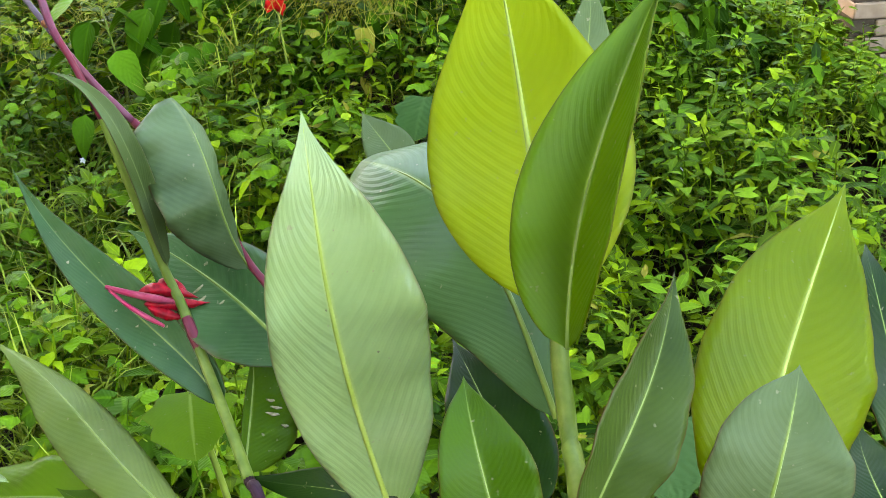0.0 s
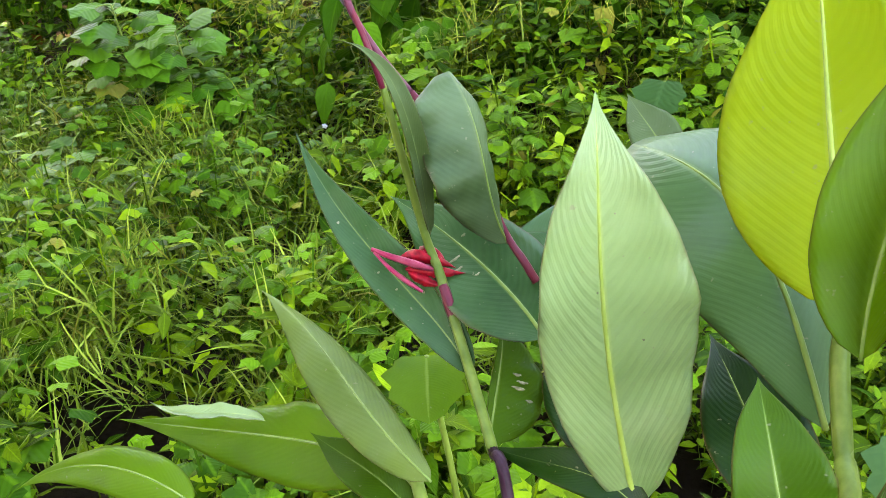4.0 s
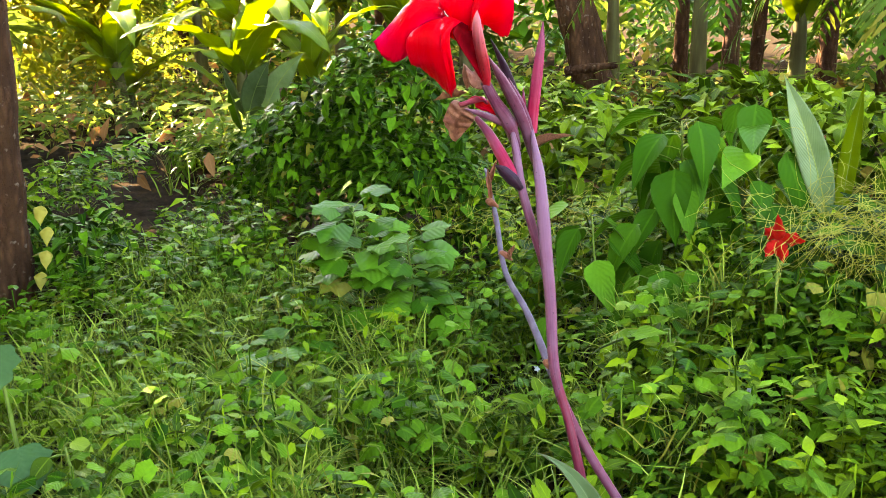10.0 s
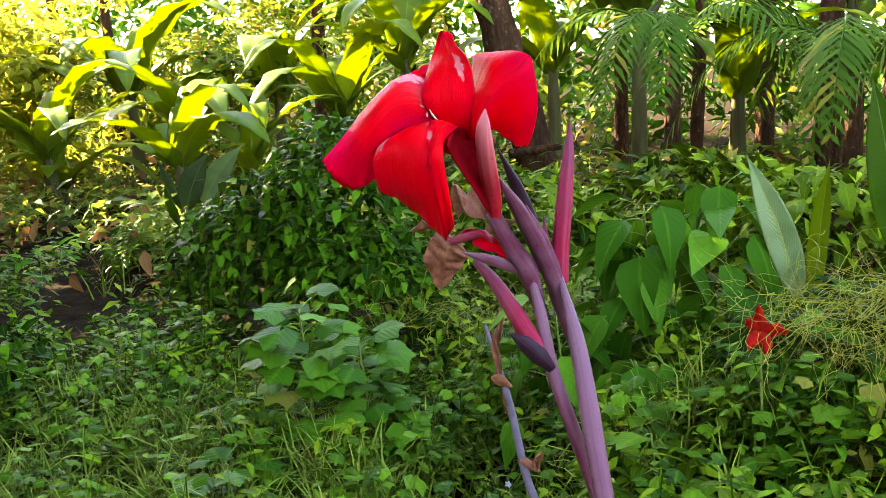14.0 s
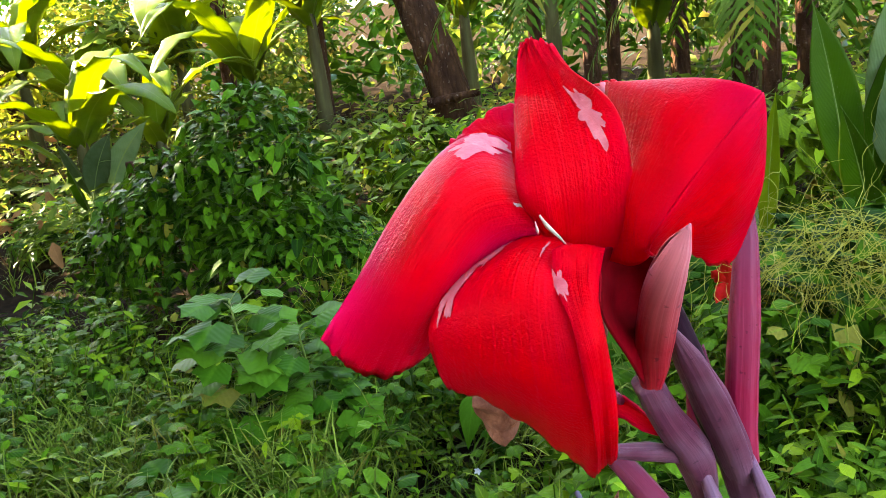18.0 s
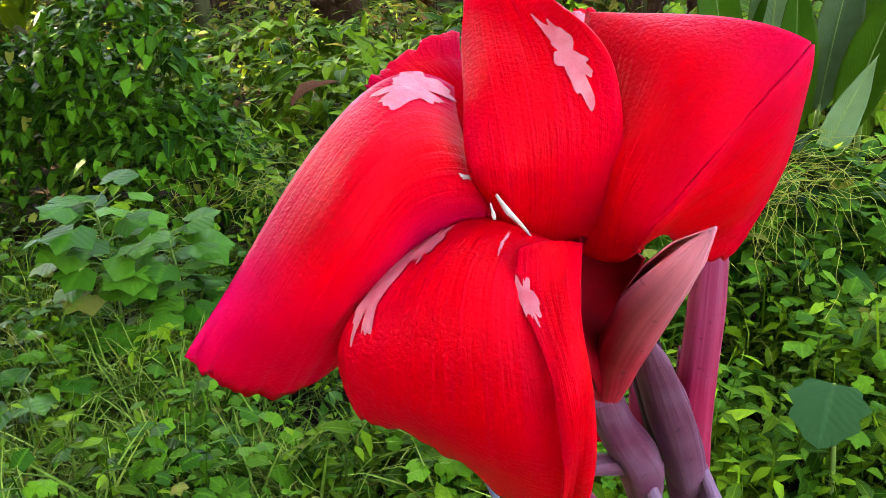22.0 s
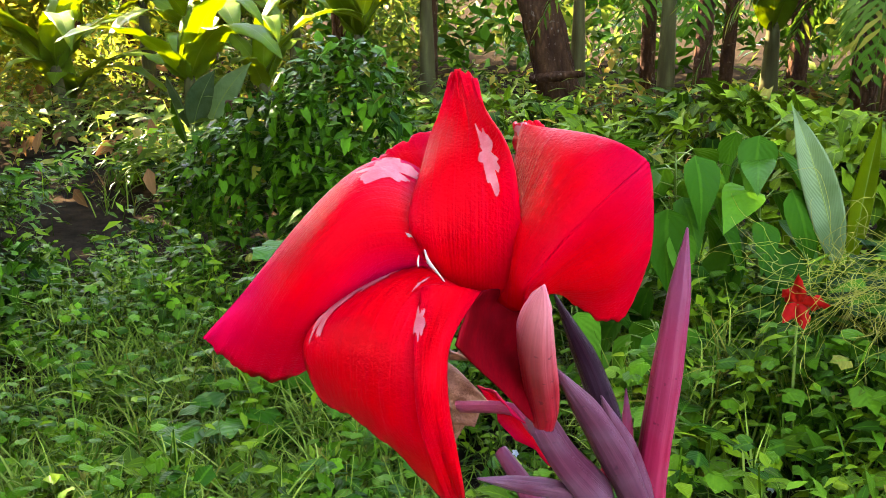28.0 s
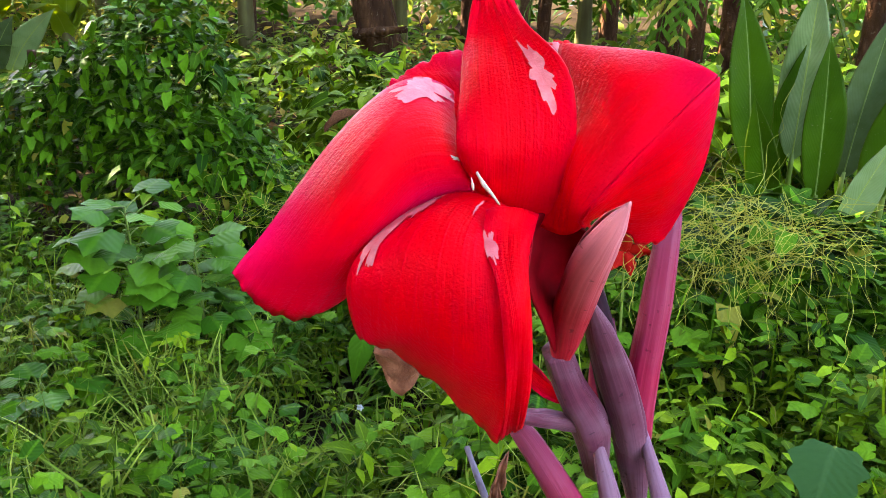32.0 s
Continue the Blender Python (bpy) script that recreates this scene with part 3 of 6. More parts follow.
def small_leaf(length=1.0, width=0.6, shape="ovate", rows=4, droop=0.25, fold=0.25):
    """A cheap folded leaf, three vertices a row; a star has five points."""
    if shape == "star":
        half_ring = ((0, 1.0), (27, 0.74), (58, 0.90), (92, 0.66), (132, 0.68), (165, 0.42))
        ring = [(a, r) for a, r in half_ring] + [(180, 0.12)] + [(-a, r) for a, r in half_ring[:0:-1]]
        v = [(0.0, 0.4 * length, 0.03 * length)]
        for a, r in ring:
            x, y = r * width * 0.85 * math.sin(radians(a)), 0.4 * length + 0.6 * r * length * math.cos(radians(a))
            v.append((x, y, -droop * 0.7 * r * r * length + (0.06 * length if a % 2 else 0)))
        n = len(ring)
        v = np.array(v)
        uv = np.stack([0.5 + v[:, 0] / (2 * width), v[:, 1] / length], -1)
        return v, [(0, 1 + (k + 1) % n, 1 + k) for k in range(n)], uv
    v, uv = [], []
    for i in range(rows):
        s = i / (rows - 1)
        if shape == "ovate":
            w = math.sin(math.pi * min(1, s ** 0.7 * 0.97 + 0.03)) ** 0.9
        elif shape == "drawn":
            w = math.sin(math.pi * min(1, s ** 0.62 * 0.98 + 0.02)) * (1 - 0.25 * s)
        elif shape == "heart":
            w = (1 - s) ** 0.75 * (1 if s > 0 else 0.75)
        elif shape == "round":
            w = max(0.0, math.sin(math.pi * min(1.0, 0.1 + 0.9 * s ** 0.8))) ** 0.55 * (1 + 0.12 * math.cos(19 * s))
        elif shape == "lobed":
            w = (0.55, 0.95, 0.5, 0.62, 0.0)[i] if rows == 5 else 1 - s
        else:
            w = (1 - s) ** 0.6
        w *= width / 2
        y = s * length - (0.12 * length if (shape == "heart" and i == 0) else 0)
        z = -droop * length * s * s
        for k in (-1, 0, 1):
            back = -0.14 * length if (shape == "heart" and i == 0 and k) else 0
            v.append((k * w, y + back, z + abs(k) * w * fold))
            uv.append((0.5 + 0.5 * k, s))
    f = grid_faces(rows, 3)
    return np.array(v), f, np.array(uv)


def placed(data, m):
    v, f, uv = data
    m = np.array(m)
    return v @ m[:3, :3].T + m[:3, 3], f, uv


def sprig(seed, n, shape, size, height, spread=0.6, rows=4):
    """A short stem with a whorl of leaves."""
    r = random.Random(seed)
    parts = []
    for i in range(n):
        h = height * (0.35 + 0.65 * (i + 1) / n)
        yaw = i * 2.4 + r.uniform(-0.4, 0.4)
        m = Matrix.Translation((0, 0, h)) @ Matrix.Rotation(yaw, 4, "Z") @ Matrix.Rotation(r.uniform(-0.35, 0.45), 4, "X") @ Matrix.Rotation(r.uniform(-0.3, 0.3), 4, "Y") @ Matrix.Translation((0, size * spread * r.uniform(0.1, 0.6), 0))
        s = size * r.uniform(0.65, 1.15) * (1.1 - 0.35 * i / n)
        parts.append(placed(small_leaf(s, s * (r.uniform(0.38, 0.56) if shape == "ovate" else r.uniform(0.55, 0.75)), shape, rows, r.uniform(0.1, 0.4), r.uniform(0.1, 0.4)), m))
    stem = np.array([(-0.002, 0, 0), (0.002, 0, 0), (0.0015, 0, height), (-0.0015, 0, height)])
    parts.append((stem, [(0, 1, 2, 3)], np.full((4, 2), 0.2)))
    return joined(parts)


def tuft(seed, n, length, width):
    r = random.Random(seed)
    parts = []
    for i in range(n):
        yaw, lean, l = r.uniform(0, 6.28), r.uniform(0.25, 1.0), length * r.uniform(0.6, 1.2)
        v, uv = [], []
        for k in range(4):
            s = k / 3
            a = lean * (0.3 + 1.1 * s)
            y, z = l * s * math.sin(a), l * s * math.cos(a)
            w = width * (1 - s) ** 0.7 * (0.7 + 0.3 * min(1, 4 * s)) / 2
            v += [(-w, y, z), (w, y, z)]
            uv += [(0.0, s), (1.0, s)]
        f = [(2 * k, 2 * k + 1, 2 * k + 3, 2 * k + 2) for k in range(3)]
        m = Matrix.Translation((r.uniform(-0.03, 0.03), r.uniform(-0.03, 0.03), 0)) @ Matrix.Rotation(yaw, 4, "Z")
        parts.append(placed((np.array(v), f, np.array(uv)), m))
    return joined(parts)


# ---- ground and low growth ----
rng = np.random.default_rng(7)


def bump_at(x, y, cx, cy, rx, ry, h):
    return h * np.exp(-(((x - cx) / rx) ** 2 + ((y - cy) / ry) ** 2))


def tussock(x, y):
    """Hummocks and hollows of the growth, a hand to an arm wide, about -1 to 1."""
    return np.array([noise.noise(Vector((a * 3.1, b * 3.1, 4.7))) + 0.75 * noise.noise(Vector((a * 7.5, b * 7.5, 9.2))) for a, b in zip(x, y)])


def cover_height(x, y):
    """The top of the low growth over the plot."""
    z = 0.33 + 0.06 * np.sin(1.7 * x + 0.6) * np.cos(2.1 * y) + 0.03 * np.sin(5.1 * x + 2.0 * y)
    z = z + bump_at(x, y, -0.35, 3.2, 0.62, 0.75, 0.34) + bump_at(x, y, 0.5, 3.6, 0.9, 0.9, 0.18)
    z = z + bump_at(x, y, -1.1, 3.9, 0.45, 0.6, 0.18) + bump_at(x, y, -2.95, 4.5, 0.75, 0.55, 0.42)
    z = z + bump_at(x, y, -4.6, 5.4, 1.1, 0.8, 0.15) - bump_at(x, y, -4.3, 3.7, 0.7, 0.6, 0.12) - bump_at(x, y, -4.15, 2.8, 0.5, 0.5, 0.24) - bump_at(x, y, -3.1, 2.7, 0.7, 0.8, 0.1) - bump_at(x, y, 2.0, 3.7, 0.45, 0.5, 0.26)
    return z + 0.08 * tussock(x, y)


def ground_sheet():
    xs = np.concatenate([[-900, -200, -60], np.linspace(-16, 12, 57), [60, 200, 900]])
    ys = np.concatenate([[-900, -200, -40], np.linspace(-6, 20, 53), [60, 200, 900]])
    v, uv = [], []
    for y in ys:
        for x in xs:
            d = max(0.0, 1 - math.hypot(x + 2, y - 4) / 16)
            v.append((x, y, 0.04 * d * math.sin(1.3 * x) * math.cos(1.1 * y)))
            uv.append((x / 10, y / 10))
    return np.array(v), grid_faces(len(ys), len(xs)), np.array(uv)


tagged(part("ground", ground_sheet(), soil_mat), "dark bare soil under thick green weeds", "ground", kind="structure")


def spread(n, x0, x1, y0, y1, keep=None):
    x, y = rng.uniform(x0, x1, n), rng.uniform(y0, y1, n)
    if keep is not None:
        k = keep(x, y)
        x, y = x[k], y[k]
    return x, y


def low_growth(name, template, n, region, mat, size, label, drop=(0.06, 0.34), lean=0.3, keep=None, category="weeds", bare=0.45):
    x, y = spread(n, *region, keep)
    thick = rng.uniform(0, 1, len(x)) < np.clip(1 - bare + 1.6 * tussock(x, y), 0.1, 1)
    x, y = x[thick], y[thick]
    rim = np.minimum(np.minimum(x - region[0], region[1] - x), y - region[2]) / 0.55   # ragged margins
    whole = rng.uniform(0, 1, len(x)) < rim + 0.7 * tussock(x * 0.6 + 9, y * 0.6)
    x, y = x[whole], y[whole]
    m = len(x)
    z = cover_height(x, y) - rng.uniform(*drop, m)
    pos = np.stack([x, y, z], -1)
    return scatter(name, template, pos, rng.uniform(0, 6.28, m), rng.normal(-0.1, lean, m), rng.normal(0, lean, m), size * rng.uniform(0.55, 1.45, m), mat, label, category)


def clear_of_stems(x, y):
    return (x + 0.1) ** 2 + (y - 0.55) ** 2 > 0.22


def hollow(x, y):
    """Thin growth that bares the dark soil at the left, further back."""
    return (rng.uniform(0, 1, len(x)) < 0.14) | ~((x < -2.9) & (y > 3.0) & (y < 5.7) & (x > -5.2))


def thin_for_shade(x, y):
    """Sparser growth at the left below the near tree; bared dark soil stands in for shade."""
    return clear_of_stems(x, y) & (rng.uniform(0, 1, len(x)) < np.where((x < -2.45) & (y > 1.9), 0.32, np.where(x < -1.35, 0.62, 1.0)))


NEAR, MID, FAR = (-4.9, 2.9, 0.55, 4.2), (-5.8, 3.3, 3.2, 6.2), (-13, 6, 5.2, 10.5)
for k in range(3):
    low_growth("weeds", sprig(10 + k, 8, "ovate", 0.052, 0.15), 4300, NEAR, weed_leaf, 1.0, "bright green pointed weeds covering the plot", drop=(0.03, 0.34), keep=thin_for_shade)
for k in range(2):
    low_growth("vines", sprig(30 + k, 6, "heart", 0.054, 0.12), 4300, NEAR, vine_leaf, 1.0, "creeping vine with heart-shaped green leaves", keep=thin_for_shade)
for k in range(2):
    low_growth("gourd_vine", sprig(37 + k, 5, "star", 0.066, 0.14), 1700, (-4.5, 0.2, 0.6, 3.8), gourd_leaf, 1.0, "climbing gourd vine with five-pointed green leaves", drop=(0.02, 0.2), lean=0.25, keep=clear_of_stems, category="vine")
for k in range(2):
    low_growth("weeds", sprig(44 + k, 8, "ovate", 0.05, 0.13), 2800, (-0.7, 2.8, 0.7, 4.0), fresh_leaf, 1.0, "dense fresh green weeds with small pointed leaves", drop=(0.03, 0.24), lean=0.28, keep=clear_of_stems)
low_growth("grass", tuft(40, 9, 0.22, 0.0075), 2700, (-3.6, -0.5, 1.2, 3.6), grass_leaf, 1.0, "tufts of long thin green grass", drop=(0.08, 0.2), lean=0.2, category="grass")
low_growth("grass", tuft(42, 8, 0.20, 0.006), 2100, (-3.4, -0.4, 1.0, 3.2), straw_leaf, 1.0, "fine pale green grass growing through the vines", drop=(0.03, 0.14), lean=0.3, category="grass")
low_growth("grass", tuft(41, 7, 0.16, 0.005), 1500, (-0.8, 2.2, 1.4, 3.8), grass_leaf, 1.0, "sparse thin grass between creeping weeds", drop=(0.08, 0.2), lean=0.2, category="grass")
for k in range(2):
    low_growth("weeds", sprig(50 + k, 7, "ovate", 0.085, 0.16, rows=3), 3000, MID, weed_leaf, 1.0, "green weeds further back on the plot", drop=(0.08, 0.3), keep=hollow)
low_growth("vines", sprig(55, 6, "heart", 0.09, 0.12, rows=3), 2000, MID, vine_leaf, 1.0, "creeping vine further back on the plot", drop=(0.05, 0.25), keep=hollow)
for k in range(2):
    low_growth("undergrowth", sprig(60 + k, 6, "ovate", 0.14, 0.3, rows=3), 2200, FAR, wood_leaf, 1.0, "rough undergrowth at the foot of the trees", drop=(0.05, 0.3))
low_growth("leaf_litter", small_leaf(0.14, 0.06, "ovate"), 1800, (-12, 4, 4.5, 10.5), litter_mat, 1.2, "dry brown fallen leaves caught in the growth", drop=(-0.05, 0.3), lean=0.7, category="litter")


def ragged(x, y):
    """Thins the growth out towards the open ground round the plot."""
    out = np.maximum(np.maximum(-4.6 - x, x - 2.4), np.maximum(0.8 - y, 0.0))
    odd = 0.5 + 0.5 * np.sin(2.3 * x + 1.1 * y) * np.cos(1.9 * y - 0.7 * x)
    return (out > -0.3) & (rng.uniform(0, 1, len(x)) < np.exp(-out * 0.75) * (0.35 + 0.65 * odd)) & ((x + 0.35) ** 2 + (y - 0.2) ** 2 > 1.0)


low_growth("weeds", sprig(90, 6, "ovate", 0.085, 0.15, rows=3), 5200, (-9, 6, -4, 5), weed_leaf, 1.0, "straggling green weeds at the plot's margin", drop=(0.12, 0.34), keep=ragged)
low_growth("grass", tuft(91, 7, 0.22, 0.009), 3000, (-9, 6, -4, 5), grass_leaf, 1.0, "thin tufts of grass at the plot's margin", drop=(0.2, 0.34), lean=0.2, keep=ragged, category="grass")


# ---- creeper-covered stump and mounds ----
def creeper(name, lumps, n, mat, label, size=0.075):
    """Leaves hung over rounded lumps (x, y, z, rx, ry, rz)."""
    pos, yaw, pitch = [], [], []
    r = np.random.default_rng(len(label))
    area = np.array([l[3] * l[5] for l in lumps])
    for l, share in zip(lumps, area / area.sum()):
        m = int(n * share)
        d = r.normal(size=(m, 3))
        d /= np.linalg.norm(d, axis=1, keepdims=True)
        d[:, 2] = np.where(d[:, 2] < -0.3, -d[:, 2], d[:, 2])
        rad = r.uniform(0.8, 1.14, m)[:, None]
        pos.append(np.array(l[:3]) + d * np.array(l[3:]) * rad)
        yaw.append(np.arctan2(d[:, 1], d[:, 0]) - math.pi / 2 + r.normal(0, 0.9, m))
        pitch.append(-np.arccos(np.clip(d[:, 2], -1, 1)) * 0.5 + r.normal(0.2, 0.6, m))
    pos, yaw, pitch = np.vstack(pos), np.concatenate(yaw), np.concatenate(pitch)
    return scatter(name, small_leaf(1.0, 0.8, "heart", 5, 0.25, 0.2), pos, yaw, pitch, r.normal(0, 0.3, len(pos)), size * r.uniform(0.6, 1.3, len(pos)), mat, label, "creeper")


creeper("creeper", [(-2.78, 4.35, 0.75, 0.36, 0.32, 0.52), (-3.2, 4.45, 0.55, 0.45, 0.4, 0.45), (-2.55, 4.2, 0.45, 0.4, 0.35, 0.35), (-3.6, 4.6, 0.4, 0.4, 0.4, 0.4)], 4800, vine_leaf, "dense dark green creeper smothering a stump", 0.06)
creeper("creeper", [(-0.15, 3.35, 0.52, 0.55, 0.45, 0.34), (0.55, 3.5, 0.45, 0.5, 0.5, 0.3)], 1500, vine_leaf, "green creeper heaped over low bushes", 0.08)


creeper("creeper", [(-4.42, 3.2, 0.2, 0.30, 0.25, 0.3), (-3.85, 3.2, 0.22, 0.22, 0.2, 0.3)], 420, vine_leaf, "dark creeper round the foot of the tree trunk", 0.07)


creeper("creeper", [(-2.0, 5.4, 0.42, 0.6, 0.5, 0.34), (-1.3, 6.1, 0.5, 0.7, 0.5, 0.42), (-0.5, 5.5, 0.52, 0.65, 0.5, 0.4), (-2.9, 6.6, 0.4, 0.8, 0.6, 0.36), (0.4, 6.0, 0.5, 0.8, 0.6, 0.42)], 3400, weed_leaf, "leafy thicket of weeds before the trees", 0.10)


# ---- trunks ----
def tree_trunk(name, pts, radii, label, group=""):
    t = thing(name, pts[0], label, "tree trunk", group)
    v, f, uv = tube(pts, radii, 18, 40)
    v = v + np.array([noise.noise_vector(Vector(p) * 6) for p in v]) * radii[0] * 0.12
    part("trunk", (v, f, uv), bark_mat, t)
    return t


tree_trunk("tree_trunk", [(-4.32, 3.02, -0.1), (-4.22, 3.02, 0.5), (-4.12, 3.02, 1.2), (-4.0, 3.1, 3.0), (-4.0, 3.2, 6.5)], [0.16, 0.125, 0.115, 0.1, 0.08], "rough brown tree with creeping leaves on its trunk")
near_tree = bpy.data.objects["tree_trunk"]


def crown(tree, root, top, reach, n, seed):
    """Limbs fanning out from the trunk's top, hung with sprays of leaves; unseen, added for shade."""
    r = np.random.default_rng(seed)
    top = np.array(top)
    tips = []
    for k in range(7):
        a = k * 0.9 + r.uniform(-0.2, 0.2)
        end = top + np.array((math.cos(a), math.sin(a), 0)) * reach * r.uniform(0.6, 1.0) + (0, 0, r.uniform(0.4, 1.6))
        part("limb", tube([root, (np.array(root) + 2 * end) / 3 + (0, 0, 0.25), end], [0.05, 0.035, 0.012], 8, 12), bark_mat, tree)
        tips += [top + (end - top) * f for f in (0.45, 0.7, 0.9, 1.0)]
    pick = np.array(tips)[r.integers(0, len(tips), n)]
    pos = pick + r.normal(0, 1, (n, 3)) * np.array((0.6, 0.6, 0.35))
    me = scatter_mesh("crown", sprig(77, 6, "ovate", 1.0, 0.9, rows=3), pos, r.uniform(0, 6.28, n), r.normal(0, 0.5, n), r.normal(0, 0.5, n), 0.4 * r.uniform(0.6, 1.4, n), wood_leaf)
    part("crown", me, wood_leaf, tree)


# above the view: set to the right of the trunk to darken the growth below
crown(near_tree, (-4.0, 3.1, 3.0), (-3.6, 2.3, 3.9), 2.7, 3000, 3)
rt = tree_trunk("tree_trunk", [(-3.2, 9.0, -0.1), (-3.32, 9.0, 0.3), (-3.5, 9.0, 1.0), (-3.75, 9.0, 1.9), (-4.15, 9.1, 3.6), (-4.5, 9.3, 7.0)], [0.25, 0.20, 0.19, 0.18, 0.15, 0.1], "leaning brown tree trunk behind the weeds")
part("branch", tube([(-3.6, 8.88, 0.62), (-3.35, 8.8, 0.66), (-3.05, 8.75, 0.70)], [0.05, 0.045, 0.03]), bark_mat, rt)
for x, y, r, lean in ((-0.75, 9.5, 0.12, 0.0), (-2.0, 9.8, 0.07, 0.05), (-1.4, 10.4, 0.1, 0.0), (-0.2, 9.2, 0.10, -0.03), (-5.1, 9.6, 0.09, 0.04), (-12.0, 11.0, 0.10, 0.02), (-11.4, 11.5, 0.09, 0.0), (-7.2, 11.0, 0.1, 0.05), (1.2, 9.5, 0.12, 0.0)):
    tree_trunk("tree_trunk", [(x, y, -0.1), (x + lean, y, 1.5), (x + 2.2 * lean, y, 3.5), (x + 4 * lean, y, 7)], [r, r * 0.9, r * 0.8, r * 0.6], "thin straight trunk in the wood behind", "thin trunks")


# ---- bananas and palms ----
def banana_plant(x, y, h, n, length, seed, lean=0.0):
    r = random.Random(seed)
    t = thing("banana_plant", (x, y, 0), "banana plant with broad arching sunlit leaves", "banana plant", "bananas")
    part("stem", tube([(x, y, 0), (x + lean * 0.5, y, h * 0.5), (x + lean, y, h)], [0.10, 0.08, 0.05], 12), banana_stem, t)
    for i in range(n):
        a = i * 2.4 + r.uniform(-0.4, 0.4)
        d = np.array((math.cos(a), math.sin(a), 0))
        l = length * r.uniform(0.75, 1.15)
        up = r.uniform(0.45, 1.05)
        p0 = np.array((x + lean, y, h * r.uniform(0.85, 1.0)))
        p = (p0, p0 + d * l * 0.2 + np.array((0, 0, l * up * 0.6)), p0 + d * l * 0.65 + np.array((0, 0, l * up * 0.95)), p0 + d * l * 1.05 + np.array((0, 0, l * (up * 0.85 - r.uniform(0.05, 0.45)))))
        side = np.cross(d, (0, 0, 1))
        part("leaf", blade(p, l * r.uniform(0.10, 0.15), side, fold=r.uniform(0.05, 0.45), curl=-0.4, ruffle=0.12, waves=5, seed=seed * 31 + i, nv=22, nu=9, th=0.002, profile="banana"), banana_mat, t)
    return t


for k, (x, y, h, n, l) in enumerate(((-6.6, 7.5, 0.7, 7, 1.3), (-8.2, 7.3, 0.8, 8, 1.5), (-7.4, 8.6, 0.9, 8, 1.5), (-6.1, 8.0, 0.6, 7, 1.1), (-9.0, 9.4, 1.4, 9, 1.7), (-4.9, 9.2, 1.6, 8, 1.4), (-8.4, 7.6, 0.4, 6, 1.1), (-2.6, 10.0, 1.9, 8, 1.5), (-0.6, 10.2, 2.0, 7, 1.5), (-10.6, 8.8, 0.8, 7, 1.4), (0.9, 8.6, 1.4, 7, 1.3), (-5.6, 9.0, 1.0, 8, 1.3), (-3.6, 10.2, 1.5, 8, 1.4), (-1.5, 9.2, 1.2, 6, 1.1), (-7.0, 9.8, 1.3, 8, 1.5))):
    banana_plant(x, y, h, n, l, 100 + k)


def palm_frond(p, leaf_len, seed, n=26):
    """A feather frond along a Bezier rachis."""
    r = random.Random(seed)
    c = bezier(p, np.linspace(0, 1, n))
    t = np.gradient(c, axis=0)
    parts = [tube(c[::3], [0.014, 0.008, 0.003], 6)]
    for i in range(3, n):
        ti = unit(t[i])
        s = unit(np.cross(ti, (0, 0, 1)))
        up = np.cross(s, ti)
        ll = leaf_len * math.sin(math.pi * min(0.98, (i / n) ** 0.8 * 0.9 + 0.1)) ** 0.6
        for sg in (-1, 1):
            d = unit(s * sg + ti * 0.7 + up * r.uniform(-0.2, 0.1) - np.array((0, 0, 0.35)))
            w = unit(np.cross(d, up)) * 0.018
            a = c[i]
            v = np.array([a - w * 0.4, a + w * 0.4, a + d * ll * 0.5 - w, a + d * ll * 0.5 + w, a + d * ll - np.array((0, 0, ll * 0.2))])
            parts.append((v, [(0, 1, 3, 2), (2, 3, 4)], np.array([(0.3, 0), (0.7, 0), (0, 0.5), (1, 0.5), (0.5, 1)])))
    return joined(parts)


def palm(x, y, h, n, length, seed):
    r = random.Random(seed)
    t = thing("palm", (x, y, 0), "young palm with green feathery fronds", "palm", "palms")
    part("trunk", tube([(x, y, 0), (x, y, h)], [0.09, 0.06], 10), bark_mat, t)
    for i in range(n):
        a = i * 2.4 + r.uniform(-0.3, 0.3)
        d = np.array((math.cos(a), math.sin(a), 0))
        l = length * r.uniform(0.8, 1.1)
        p0 = np.array((x, y, h))
        p = (p0, p0 + d * l * 0.3 + (0, 0, l * 0.45), p0 + d * l * 0.7 + (0, 0, l * 0.3), p0 + d * l * 0.95 - (0, 0, l * r.uniform(0.1, 0.5)))
        part("frond", palm_frond(p, 0.34, seed * 17 + i), palm_leaf, t)


for k, (x, y, h, n, l) in enumerate(((-1.9, 8.3, 1.5, 9, 1.5), (-0.5, 8.0, 1.3, 9, 1.4), (-3.0, 10.8, 2.4, 9, 1.7), (0.6, 7.2, 1.4, 8, 1.3), (-5.8, 6.6, 0.2, 8, 0.9))):
    palm(x, y, h, n, l, 300 + k)


# ---- the wood behind, above and to the sides ----
def foliage(name, n, box, size, label, mat=None, holes=0.5):
    x0, x1, y0, y1, z0, z1 = box
    pts = rng.uniform((x0, y0, z0), (x1, y1, z1), (n * 3, 3))
    keep = np.array([noise.noise(Vector(p) * 0.75 + Vector((3, 1, 7))) for p in pts]) > holes * 0.35 - 0.12
    pts = pts[keep][:n]
    m = len(pts)
    return scatter(name, sprig(77, 6, "ovate", 1.0, 0.9, rows=3), pts, rng.uniform(0, 6.28, m), rng.normal(0, 0.6, m), rng.normal(0, 0.6, m), size * rng.uniform(0.6, 1.4, m), mat or wood_leaf, label, "foliage")


